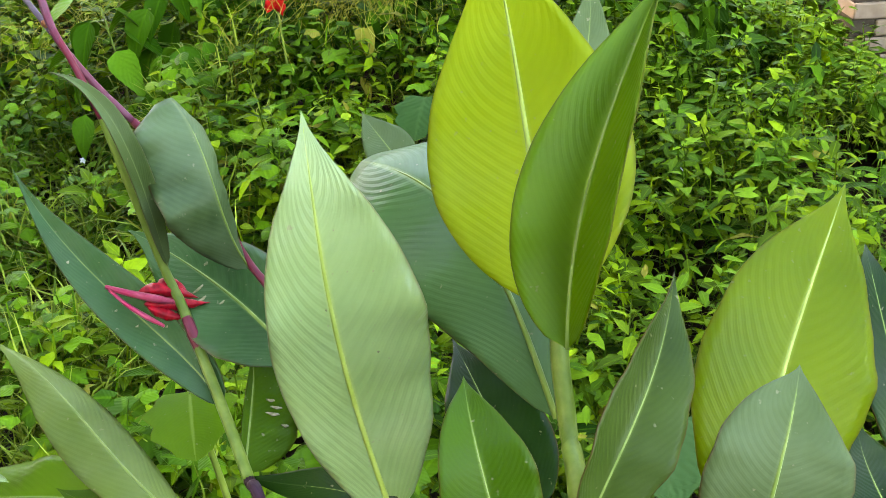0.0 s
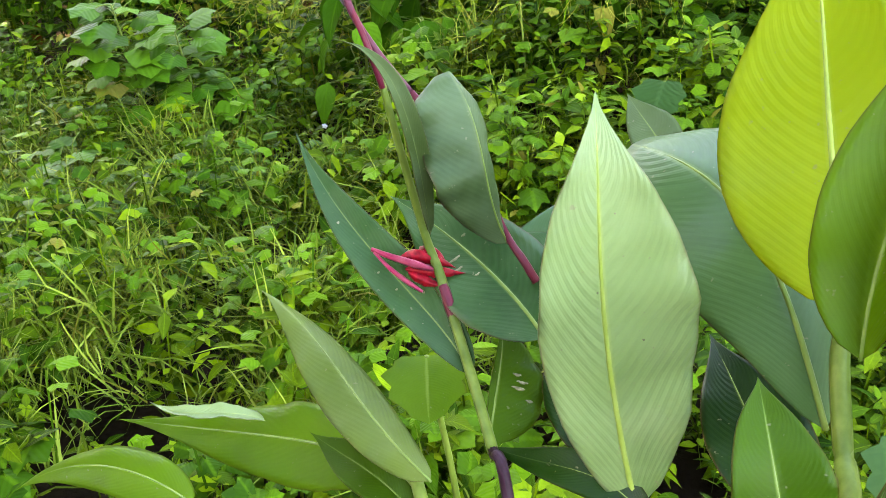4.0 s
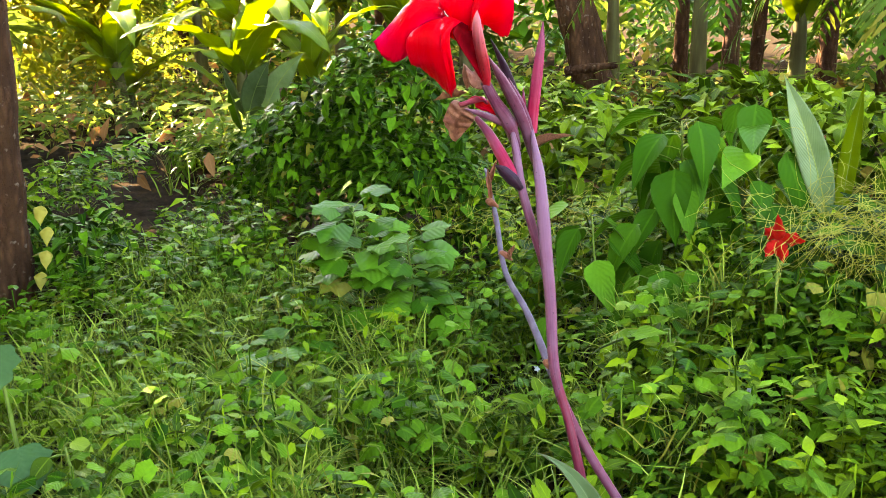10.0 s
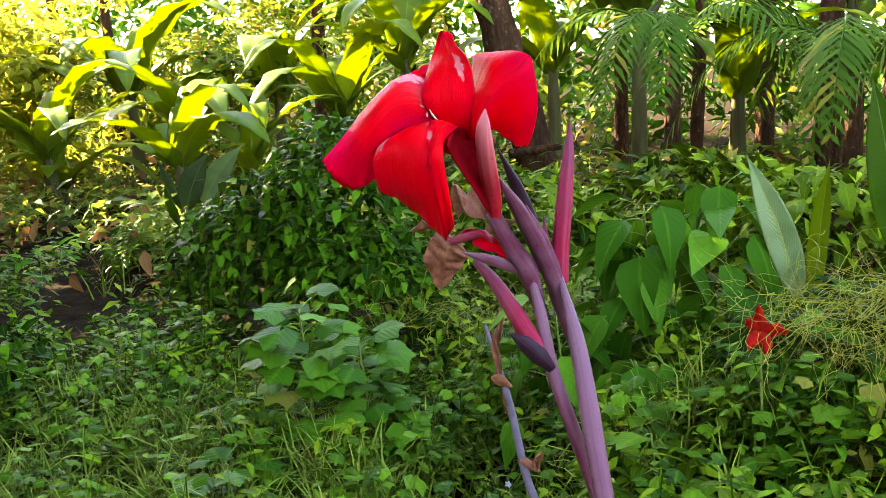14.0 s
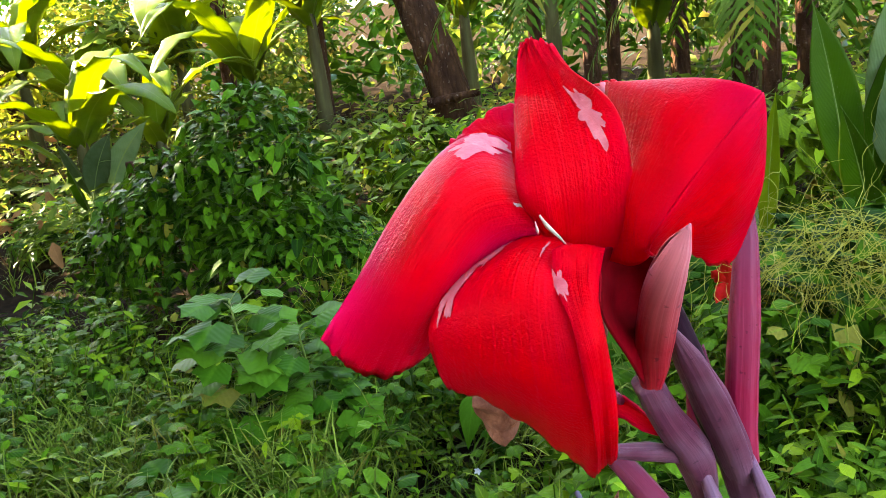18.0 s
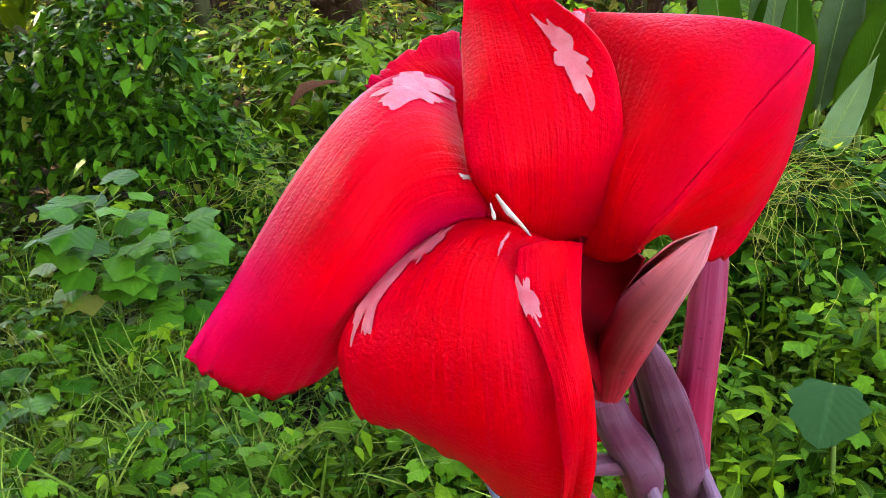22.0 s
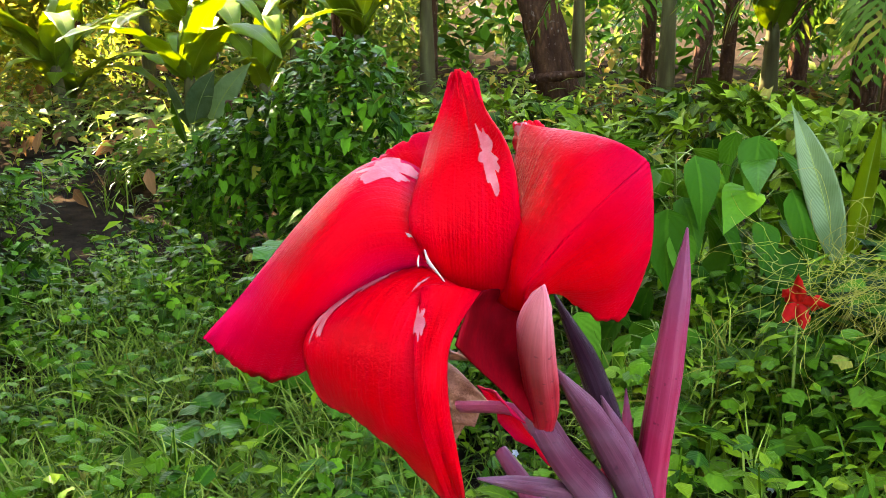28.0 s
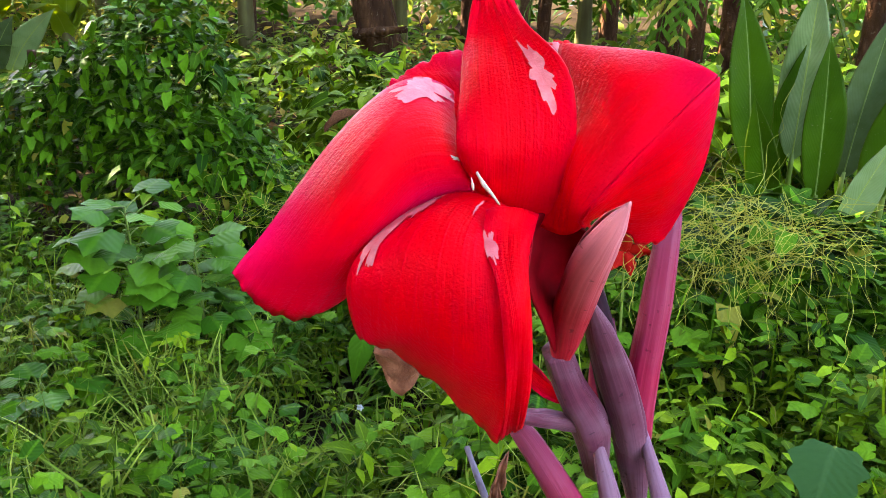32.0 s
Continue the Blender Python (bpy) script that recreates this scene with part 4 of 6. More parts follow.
# brighter, yellower copy of wood_leaf: sunlight put into the leaf colour
painted_sun_leaf = mass_material("painted_sun_leaf", (0.07, 0.095, 0.006), (0.20, 0.22, 0.016), (0.5, 0.5, 0.02), trans=0.5, part_yellow=0.15, yellow=(0.3, 0.2, 0.02))
foliage("foliage", 500, (-12.5, -6.8, 10.0, 11.6, 0.3, 2.8), 0.2, "bushes at the edge of the wood, coloured yellow-green for sunlight", painted_sun_leaf)
foliage("foliage", 1700, (-6, 9, 10.5, 14.5, 0.2, 7.5), 0.30, "leaves of the wood behind the plot")
foliage("foliage", 1100, (-17, -6, 11.0, 15.0, 0.2, 4.0), 0.28, "sunlit leaves of the wood behind the plot")
foliage("foliage", 700, (-22, 12, 15, 20, 0.2, 9), 0.5, "deeper leaves of the wood behind", holes=0.2)
foliage("foliage", 2400, (-20, 10, 11.5, 17, 0.0, 2.6), 0.36, "dense dark growth at the foot of the wood", shrub_leaf, holes=-1.0)
foliage("foliage", 800, (-8, 9, 9.0, 12.5, 3.0, 6.5), 0.26, "overhanging branches of leaves at the wood's edge")
foliage("foliage", 700, (-12.5, -9.3, 7.0, 9.6, 0.2, 2.4), 0.26, "low trees beside the wood, coloured yellow-green for sunlight", painted_sun_leaf, holes=-0.2)
# out of view to the right: added to hold back light from the side
foliage("foliage", 1000, (4.5, 8.5, 0, 9, 0.2, 4.5), 0.48, "unseen trees on the far side, added to block side light", holes=-0.3)
# above the view: placed on the sun's path to shadow the middle weeds
foliage("foliage", 1300, (-11, -9.0, 6.6, 9.6, 4.4, 8.4), 0.44, "unseen high crowns beside the wood, added to block the sun", holes=-0.6)
# out of view: added to keep the low sun off the plot
foliage("foliage", 2600, (-14, -9.0, -3.5, 6.6, 0.2, 8.8), 0.64, "unseen trees at the side, added to shade the plot", holes=-1.0)
# behind the camera: added to cut low sky light and deepen the gaps
foliage("foliage", 2000, (-12, 2.5, -9.5, -5.5, 0.2, 8.5), 0.66, "unseen tall trees across from the plot, added to block sky light", holes=-1.0)
foliage("foliage", 420, (-10, -5.5, 8.6, 10.5, 0.3, 2.2), 0.17, "sunlit bushes in front of the wood")


# ---- shrubs and single plants ----
def leafy_plant(name, base, height, n, size, shape, mat, label, category, seed, spread_=0.5, lean=(0, 0), width=0.75, hang=(-0.6, 0.35)):
    """A stem with large single leaves on stalks."""
    r = random.Random(seed)
    b = np.array(base, float)
    t = thing(name, base, label, category)
    top = b + np.array((lean[0], lean[1], height))
    part("stem", tube([b, (b + top) / 2 + np.array((0.02, 0, 0)), top], [0.008, 0.006, 0.003], 6), stem_green, t)
    meshes = [to_mesh("leaf", small_leaf(size, size * width * r.uniform(0.85, 1.1), shape, 9 if shape != "lobed" else 5, r.uniform(0.05, 0.2) if shape == "star" else r.uniform(0.2, 0.5), r.uniform(0.1, 0.35)), mat) for _ in range(3)]
    for i in range(n):
        s = 0.25 + 0.75 * (i + 1) / n
        a = i * 2.4 + r.uniform(-0.5, 0.5)
        o = b + (top - b) * s
        reach = spread_ * size * r.uniform(0.4, 1.2) * (1.25 - 0.7 * s)
        tip = o + np.array((math.cos(a) * reach, math.sin(a) * reach, reach * r.uniform(0.1, 0.6)))
        leaf = part("leaf", meshes[i % 3], mat, t)
        leaf.matrix_parent_inverse = Matrix()
        loc = Matrix.Translation(Vector(tip - b))
        leaf.matrix_basis = loc @ Matrix.Rotation(a - math.pi / 2, 4, "Z") @ Matrix.Rotation(r.uniform(*hang), 4, "X") @ Matrix.Rotation(r.uniform(-0.35, 0.35), 4, "Y") @ Matrix.Scale(r.uniform(0.7, 1.15), 4)
        part("stalk", tube([o, (o + tip) / 2 + np.array((0, 0, 0.005)), tip], [0.0025, 0.002], 4, 5), stem_green, t)
    return t


leafy_plant("shrub", (-2.1, 3.05, 0.1), 0.66, 42, 0.155, "star", shrub_leaf, "leafy green shrub with broad lobed leaves", "shrub", 1, 0.8, width=0.85, hang=(-0.35, 0.3))
leafy_plant("shrub", (-1.9, 3.1, 0.1), 0.56, 32, 0.15, "star", shrub_leaf, "leafy green shrub with broad lobed leaves", "shrub", 2, 0.8, width=0.85, hang=(-0.35, 0.3))
leafy_plant("shrub", (-2.06, 2.55, 0.1), 0.32, 20, 0.13, "star", shrub_leaf, "low green shrub with broad lobed leaves", "shrub", 3, 0.8, width=0.85, hang=(-0.35, 0.3))
leafy_plant("broadleaf_plant", (-0.80, 2.72, 0.15), 0.46, 16, 0.17, "ovate", fresh_leaf, "upright plant with broad pale green leaves", "plant", 4, 0.6, width=0.6)
leafy_plant("broadleaf_plant", (-1.0, 3.5, 0.15), 0.92, 40, 0.22, "drawn", shrub_leaf, "tall weed with large drooping green leaves", "plant", 5, 0.8, width=0.6, hang=(-1.1, -0.1))
leafy_plant("broadleaf_plant", (-0.78, 3.7, 0.15), 0.95, 38, 0.23, "drawn", shrub_leaf, "tall weed with large drooping green leaves", "plant", 6, 0.8, width=0.6, hang=(-1.1, -0.1))
leafy_plant("broadleaf_plant", (-1.25, 3.3, 0.15), 0.6, 18, 0.2, "drawn", shrub_leaf, "tall weed with large drooping green leaves", "plant", 7, 0.95, width=0.62, hang=(-1.1, -0.1))
leafy_plant("broadleaf_plant", (-0.95, 3.15, 0.15), 0.5, 16, 0.19, "drawn", shrub_leaf, "tall weed with large drooping green leaves", "plant", 12, 0.95, width=0.62, hang=(-1.1, -0.1))
leafy_plant("yellow_weed", (-1.98, 1.62, 0.2), 0.3, 9, 0.075, "ovate", grass_leaf, "small weed with yellow-green leaves", "plant", 8, 0.9)


def taro_leaf(name, tip, size, yaw, pitch, label, mat=ear_mat):
    t = thing(name, (tip[0], tip[1], 0.0), label, "taro plant")
    b = Vector((tip[0], tip[1], 0.0))
    leaf = part("leaf", to_mesh("leaf", small_leaf(size, size * 1.05, "round", 13, 0.2, 0.1), mat), mat, t)
    leaf.matrix_parent_inverse = Matrix()
    leaf.matrix_basis = Matrix.Translation(Vector(tip) - b) @ Matrix.Rotation(yaw, 4, "Z") @ Matrix.Rotation(pitch, 4, "X")
    part("stalk", tube([(tip[0], tip[1], 0.0), (tip[0] + 0.02, tip[1], tip[2] * 0.6), tip], [0.008, 0.006, 0.004], 6), stem_green, t)


taro_leaf("taro", (-2.26, 1.66, 0.70), 0.15, -2.6, -0.6, "blue-green heart-shaped taro leaf on a tall stalk")
taro_leaf("taro", (-0.395, 1.03, 0.80), 0.105, -2.9, -0.1, "young round taro leaf below the canna", leaf_mid)
taro_leaf("taro", (0.30, 1.22, 0.55), 0.14, 2.9, -0.35, "grey-green taro leaf in the shade of the canna")
taro_leaf("taro", (-0.10, 2.4, 0.68), 0.13, 2.8, -0.5, "pale blue-green taro leaf standing over the weeds")
taro_leaf("taro", (-2.08, 1.56, 0.50), 0.125, -2.0, -0.5, "pale taro leaf among small weeds")


# ---- wall of clay bricks at the plot's corner ----
wall = thing("wall_east", (2.3, 4.1, 0), "low weathered wall of reddish clay bricks", "wall", kind="structure")
n0 = to_mesh("mortar", (lambda b: (np.array([(x, y, z) for x in (1.75, 3.7) for y in (4.02, 4.18) for z in (-0.05, 1.05)]), [(0, 1, 3, 2), (4, 6, 7, 5), (0, 4, 5, 1), (2, 3, 7, 6), (1, 5, 7, 3), (0, 2, 6, 4)], None))(0), mortar_mat, False)
part("mortar_core", n0, mortar_mat, wall)


def brick_data(l, w, h, b=0.006):
    bm = bmesh.new()
    bmesh.ops.create_cube(bm, size=1.0, matrix=Matrix.Diagonal((l, w, h, 1)))
    bmesh.ops.bevel(bm, geom=bm.edges[:], offset=b, segments=1, affect="EDGES")
    me = bpy.data.meshes.new("brick")
    bm.to_mesh(me)
    bm.free()
    me.materials.append(brick_mat)
    return me


brick_me = brick_data(0.215, 0.19, 0.07)
for row in range(13):
    for col in range(9):
        x = 1.85 + 0.225 * col + (0.11 if row % 2 else 0)
        if x > 3.6:
            continue
        b = part("brick", brick_me, brick_mat, wall)
        b.matrix_parent_inverse = Matrix()
        b.matrix_basis = Matrix.Translation((x - 2.3 + random.uniform(-0.004, 0.004), 4.1 - 4.1 + random.uniform(-0.006, 0.004), 0.04 + 0.08 * row)) @ Matrix.Rotation(random.uniform(-0.01, 0.01), 4, "Z")


# ---- far canna clump and scarlet flower ----
def blemish(leaf, sheet, u, v, ru, rv, nv=26, nu=13):
    """A dry bitten patch let into a leaf at (u, v), each from 0 to 1."""
    g = sheet[0][:nv * nu].reshape(nv, nu, 3) * 0.5 + sheet[0][nv * nu:].reshape(nv, nu, 3) * 0.5
    r = random.Random(int(1000 * (u + 7 * v)))
    net = np.zeros((5, 6, 3))
    for i in range(5):
        for j in range(6):
            a, b = i / 2 - 1, j / 2.5 - 1
            q = 1 - 0.35 * a * a * b * b + r.uniform(-0.12, 0.12)
            uu = min(max(u + ru * a * q, 0), 0.999) * (nu - 1)
            vv = min(max(v + rv * b * q + 0.5 * rv * abs(a), 0), 0.999) * (nv - 1)
            k, m = int(vv), int(uu)
            f, h = vv - k, uu - m
            net[i, j] = (1 - f) * ((1 - h) * g[k, m] + h * g[k, m + 1]) + f * ((1 - h) * g[k + 1, m] + h * g[k + 1, m + 1])
    part("blemish", thicken(net, np.zeros((5, 6, 2)), 0.002), bite_mat, leaf, "pale dry bitten patch")


def canna_leaf(plant, p0, p1, p2, p3, half, side, mat, fold=0.1, curl=0.0, marks=(), **more):
    k = len(plant.children)
    sheet = blade((p0, p1, p2, p3), half, side, fold, curl, seed=k + 5, **more)
    leaf = part("leaf", sheet, mat, plant)
    for u, v, ru, rv in marks:
        blemish(leaf, sheet, u, v, ru, rv)
    part("midrib", tube(bezier((p0, p1, p2, p3), np.linspace(0, 0.96, 9)), [half * 0.04, half * 0.028, half * 0.008], 6, 24), pale_rib if mat in (leaf_pale, leaf_yellow, leaf_lime) else rib_mat, leaf, "pale raised midrib")
    return leaf


def canna_clump(x, y, spec, label):
    t = thing("canna_plant", (x, y, 0), label, "canna", "cannas")
    for i, (dx, dy, h, lean, half, mat) in enumerate(spec):
        b = np.array((x + dx, y + dy, 0.0))
        part("stem", tube([b, b + (0, 0, h * 0.35), b + (lean * 0.15, 0, h * 0.62)], [0.014, 0.012, 0.008], 8), stem_green, t)
        s = b + np.array((lean * 0.15, 0, h * 0.6))
        canna_leaf(t, s, s + (lean * 0.2, -0.02, h * 0.15), s + (lean * 0.6, -0.05, h * 0.3), s + (lean, -0.06, h * 0.42), half, (1, 0.25 * (-1) ** i, -0.3), mat, 0.25)
    return t


canna_clump(-0.50, 3.68, ((0, 0, 1.2, -0.17, 0.055, leaf_pale), (0.01, 0.02, 1.18, 0.04, 0.035, leaf_yellow)), "young canna with two upright leaves")
canna_clump(-0.10, 3.85, ((-0.12, 0, 1.42, -0.10, 0.075, leaf_green), (0.0, 0.1, 1.46, 0.0, 0.08, leaf_pale), (0.08, -0.05, 1.30, -0.04, 0.07, leaf_green), (-0.05, -0.12, 1.12, -0.10, 0.06, leaf_green), (0.16, 0.1, 1.38, 0.06, 0.08, leaf_greyb), (0.22, 0.0, 1.28, 0.12, 0.08, leaf_green), (-0.08, 0.12, 1.30, 0.08, 0.06, leaf_green), (0.3, 0.1, 1.5, 0.05, 0.08, leaf_green), (0.12, -0.1, 1.05, 0.14, 0.06, leaf_pale)), "clump of tall green cannas behind the weeds")
canna_clump(-4.9, 5.6, ((0, 0, 1.0, 0.30, 0.10, leaf_greyb), (-0.05, 0.1, 0.95, -0.15, 0.09, leaf_greyb), (0.1, 0.05, 1.05, 0.45, 0.09, leaf_pale), (0.02, -0.05, 0.8, -0.05, 0.08, leaf_green), (0.2, 0, 0.85, 0.5, 0.08, leaf_greyb)), "pale broad-leaved clump beside the smothered stump")


def far_flower(c):
    t = thing("scarlet_flower", c, "small ragged scarlet canna flower", "flower")
    r = random.Random(4)
    part("stem", tube([(c[0] + 0.02, c[1] + 0.02, 0.1), (c[0] + 0.01, c[1] + 0.01, 0.5), c], [0.006, 0.005, 0.003], 6), stem_green, t)
    c = np.array(c)
    for d, l, h in (((-0.5, -0.2, 0.5), 0.055, 0.026), ((0.75, -0.1, 0.1), 0.075, 0.023), ((0.1, -0.3, 1), 0.06, 0.017), ((-0.4, -0.5, -0.6), 0.06, 0.02), ((0.35, -0.5, -0.8), 0.065, 0.022), ((-0.05, -0.2, 0.95), 0.085, 0.014)):
        d = unit(d)
        part("petal", blade((c, c + d * l * 0.3 + (0, -0.006, 0.006), c + d * l * 0.7, c + d * l), h, np.cross(d, (0, 1, 0.2)), 0.3, 0.3, 0.4, 2.5, r.randint(0, 99), 14, 9, 0.0006), far_petal, t)


far_flower((-0.562, 2.93, 0.84))


post = thing("post", (-4.0, 5.0, 0), "weathered wooden post stub standing in the creeper", "post")
part("shaft", tube([(-4.03, 5.0, 0.0), (-4.02, 5.0, 0.5), (-4.005, 5.0, 0.9)], [0.028, 0.026, 0.025], 10), bark_mat, post)
fallen = thing("fallen_branch", (-3.9, 7.5, 0.3), "grey fallen branch lying in the weeds", "branch")
part("limb", tube([(-4.35, 7.5, 0.24), (-3.9, 7.5, 0.37), (-3.4, 7.5, 0.47), (-3.1, 7.6, 0.5)], [0.03, 0.045, 0.04, 0.02], 10), bark_mat, fallen)
part("twig", tube([(-3.6, 7.5, 0.42), (-3.5, 7.45, 0.55), (-3.47, 7.4, 0.66)], [0.015, 0.012, 0.005], 8), bark_mat, fallen)
dry_leaf = thing("dry_leaf", (-2.12, 5.0, 0.62), "curled tan dead leaf caught on the weeds", "leaf")
part("blade", blade(((-2.26, 5.0, 0.58), (-2.2, 4.98, 0.66), (-2.1, 4.98, 0.70), (-1.98, 5.0, 0.71)), 0.045, (0.2, -0.6, 0.7), 0.5, 0.5, 0.2, 2, 3), dry_mat, dry_leaf)
for k, (x, y, z) in enumerate(((-3.80, 2.98, 0.47), (-3.835, 2.98, 0.35), (-3.885, 2.97, 0.24), (-3.78, 2.95, 0.58))):
    yl = thing("yellow_leaf", (x, y, z), "yellowed creeper leaf at the foot of the trunk", "leaf", "yellow leaves")
    part("blade", blade(((x, y, z + 0.04), (x + 0.005, y - 0.02, z + 0.03), (x + 0.01, y - 0.03, z), (x + 0.012, y - 0.03, z - 0.05)), 0.035, (0.85, 0.4, 0.1 * (-1) ** k), 0.2, 0.1, 0.15, 2, k, 14, 9), yellow_mat, yl)


# ---- dodder tangle, small flowers ----
def tangle(c, r3, n, rad, seed):
    r = random.Random(seed)
    parts = []
    for _ in range(n):
        p = np.array(c) + np.array([r.gauss(0, 0.5) * q for q in r3])
        d = unit((r.uniform(-1, 1), r.uniform(-1, 0.4), r.uniform(-0.4, 0.6)))
        pts = [p]
        for _k in range(5):
            d = unit(d + np.array((r.uniform(-0.8, 0.8), r.uniform(-0.8, 0.8), r.uniform(-0.9, 0.5))))
            pts.append(pts[-1] + d * r.uniform(0.03, 0.08))
        parts.append(tube(pts, [rad, rad, rad * 0.6], 4, 14, cap=False))
    return joined(parts)


tagged(part("dodder", tangle((-0.30, 3.12, 0.86), (0.30, 0.22, 0.10), 320, 0.0008, 5), dodder_mat), "tangle of thin yellow parasitic dodder threads", "dodder", kind="stuff")
tagged(part("dodder", tangle((-1.6, 4.1, 0.5), (0.8, 0.5, 0.12), 310, 0.0009, 6), dodder_mat), "stray yellow dodder threads on the weeds", "dodder", kind="stuff")


def small_flower(x, y, z):
    t = thing("white_flower", (x, y, z), "tiny white five-petalled flower on a thin stalk", "flower", "white flowers")
    part("stalk", tube([(x, y + 0.01, z - 0.12), (x, y, z)], [0.001, 0.0008], 4, 4), stem_green, t)
    for k in range(5):
        a = k * 1.2566
        d = np.array((math.cos(a), -0.35, math.sin(a)))
        c = np.array((x, y, z))
        part("petal", blade((c, c + d * 0.004, c + d * 0.008, c + d * 0.011), 0.004, np.cross(d, (0, 1, 0)), 0.1, 0.1, 0.0, 1, k, 5, 3, 0.0003), white_mat, t)


for p in ((-0.398, 2.096, 0.43), (-1.15, 2.6, 0.47), (-0.55, 2.6, 0.53), (0.6, 2.4, 0.42)):
    small_flower(*p)


# ---- the canna in front ----
def canna_thing(name, base, label):
    return thing(name, base, label, "canna", "cannas")


flowering_canna = canna_thing("canna_plant", (-0.15, 0.52, 0), "flowering canna with a plum stalk and blue-green leaves")
tall_canna = canna_thing("canna_plant", (0.06, 0.42, 0), "leafy canna shoot with large glossy green leaves")
side_canna = canna_thing("canna_plant", (0.2, 0.45, 0), "canna shoot with yellow-green and grey leaves")
low_canna = canna_thing("canna_plant", (-0.32, 0.55, 0), "low canna shoot with chewed arching leaves")
canna_leaf(flowering_canna, (-0.263, 0.762, 0.990), (-0.305, 0.817, 1.034), (-0.412, 0.848, 1.082), (-0.468, 0.909, 1.185), 0.029, (0.747, 0.557, 0.364), leaf_blue, fold=0.35, marks=((0.30, 0.5, 0.03, 0.003), (0.35, 0.42, 0.03, 0.003), (0.25, 0.7, 0.04, 0.004), (0.7, 0.35, 0.03, 0.003)))
canna_leaf(flowering_canna, (-0.190, 0.767, 1.035), (-0.224, 0.822, 1.046), (-0.284, 0.871, 1.077), (-0.385, 0.944, 1.090), 0.059, (0.584, 0.731, 0.352), leaf_blue, fold=0.1, marks=((0.30, 0.55, 0.05, 0.006), (0.34, 0.60, 0.07, 0.005), (0.40, 0.48, 0.03, 0.004), (0.62, 0.66, 0.03, 0.005)))
canna_leaf(flowering_canna, (-0.234, 0.839, 1.095), (-0.256, 0.828, 1.156), (-0.242, 0.834, 1.222), (-0.288, 0.882, 1.256), 0.031, (0.814, 0.579, 0.053), leaf_grey, folds=(0.1, -0.6), curls=(-0.35, -0.5), sides=(1.75, 0.75), profile="hood", ruffle=0.17, waves=2.2)
canna_leaf(flowering_canna, (-0.310, 0.835, 1.105), (-0.303, 0.801, 1.197), (-0.310, 0.829, 1.292), (-0.359, 0.804, 1.312), 0.012, (0.684, 0.729, 0.025), leaf_greyb, fold=0.35, curl=0.3)
canna_leaf(flowering_canna, (-0.278, 0.642, 0.965), (-0.389, 0.747, 0.949), (-0.439, 0.831, 0.982), (-0.551, 0.908, 0.980), 0.037, (0.575, 0.760, 0.305), leaf_moss, folds=(0.1, -0.75), curls=(-0.3, -0.2), ruffle=0.08)
canna_leaf(flowering_canna, (-0.239, 0.710, 0.951), (-0.240, 0.748, 0.973), (-0.234, 0.790, 0.997), (-0.242, 0.822, 1.015), 0.041, (0.826, 0.455, -0.333), leaf_green, fold=0.1, sides=(0.2, 1.2), ruffle=0.06, marks=((0.72, 0.45, 0.07, 0.012), (0.76, 0.5, 0.06, 0.01), (0.7, 0.55, 0.05, 0.01), (0.86, 0.38, 0.04, 0.012)))
canna_leaf(tall_canna, (-0.101, 0.663, 0.933), (-0.135, 0.656, 1.128), (-0.127, 0.628, 1.221), (-0.134, 0.678, 1.314), 0.072, (0.933, 0.347, -0.099), leaf_pale, folds=(0.2, 0.05), curls=(-0.2, 0.1), sides=(0.74, 1.0), ruffle=0.085, marks=((0.46, 0.52, 0.006, 0.002), (0.62, 0.71, 0.006, 0.002), (0.70, 0.38, 0.007, 0.002)))
canna_leaf(tall_canna, (0.041, 0.660, 1.042), (0.009, 0.720, 1.141), (-0.018, 0.738, 1.226), (-0.116, 0.859, 1.192), 0.072, (0.800, 0.493, 0.342), leaf_silver, fold=-0.12, curl=-0.3, profile="hood", marks=((0.60, 0.60, 0.04, 0.01), (0.63, 0.585, 0.02, 0.008), (0.55, 0.45, 0.012, 0.004), (0.58, 0.40, 0.012, 0.004)))
canna_leaf(tall_canna, (0.039, 0.63, 1.174), (0.022, 0.685, 1.251), (0.027, 0.749, 1.287), (0.001, 0.743, 1.43), 0.077, (0.983, -0.047, 0.179), leaf_lime, fold=0.12)
canna_leaf(tall_canna, (0.039, 0.585, 1.167), (0.044, 0.624, 1.238), (0.058, 0.619, 1.304), (0.122, 0.713, 1.388), 0.050, (0.943, -0.053, -0.327), leaf_mid, folds=(0.12, 1.25), curls=(0.15, 0.3))
canna_leaf(tall_canna, (0.035, 0.483, 1.095), (0.061, 0.506, 1.155), (0.094, 0.538, 1.168), (0.116, 0.617, 1.205), 0.033, (0.896, 0.045, -0.441), leaf_olive, folds=(0.25, 0.5), curls=(0.5, -0.3), ruffle=0.07)
canna_leaf(tall_canna, (-0.082, 0.946, 1.122), (-0.088, 0.975, 1.147), (-0.111, 0.982, 1.162), (-0.129, 1.023, 1.178), 0.027, (0.862, 0.414, 0.294), leaf_greyb, fold=0.1)
canna_leaf(tall_canna, (0.072, 0.854, 1.157), (0.085, 0.901, 1.218), (0.110, 0.933, 1.253), (0.112, 0.987, 1.327), 0.032, (0.963, 0.102, -0.251), leaf_greyb, fold=0.1)
canna_leaf(side_canna, (0.171, 0.552, 1.009), (0.187, 0.606, 1.110), (0.216, 0.630, 1.157), (0.288, 0.753, 1.195), 0.071, (0.938, -0.008, -0.346), leaf_yellow, fold=0.1)
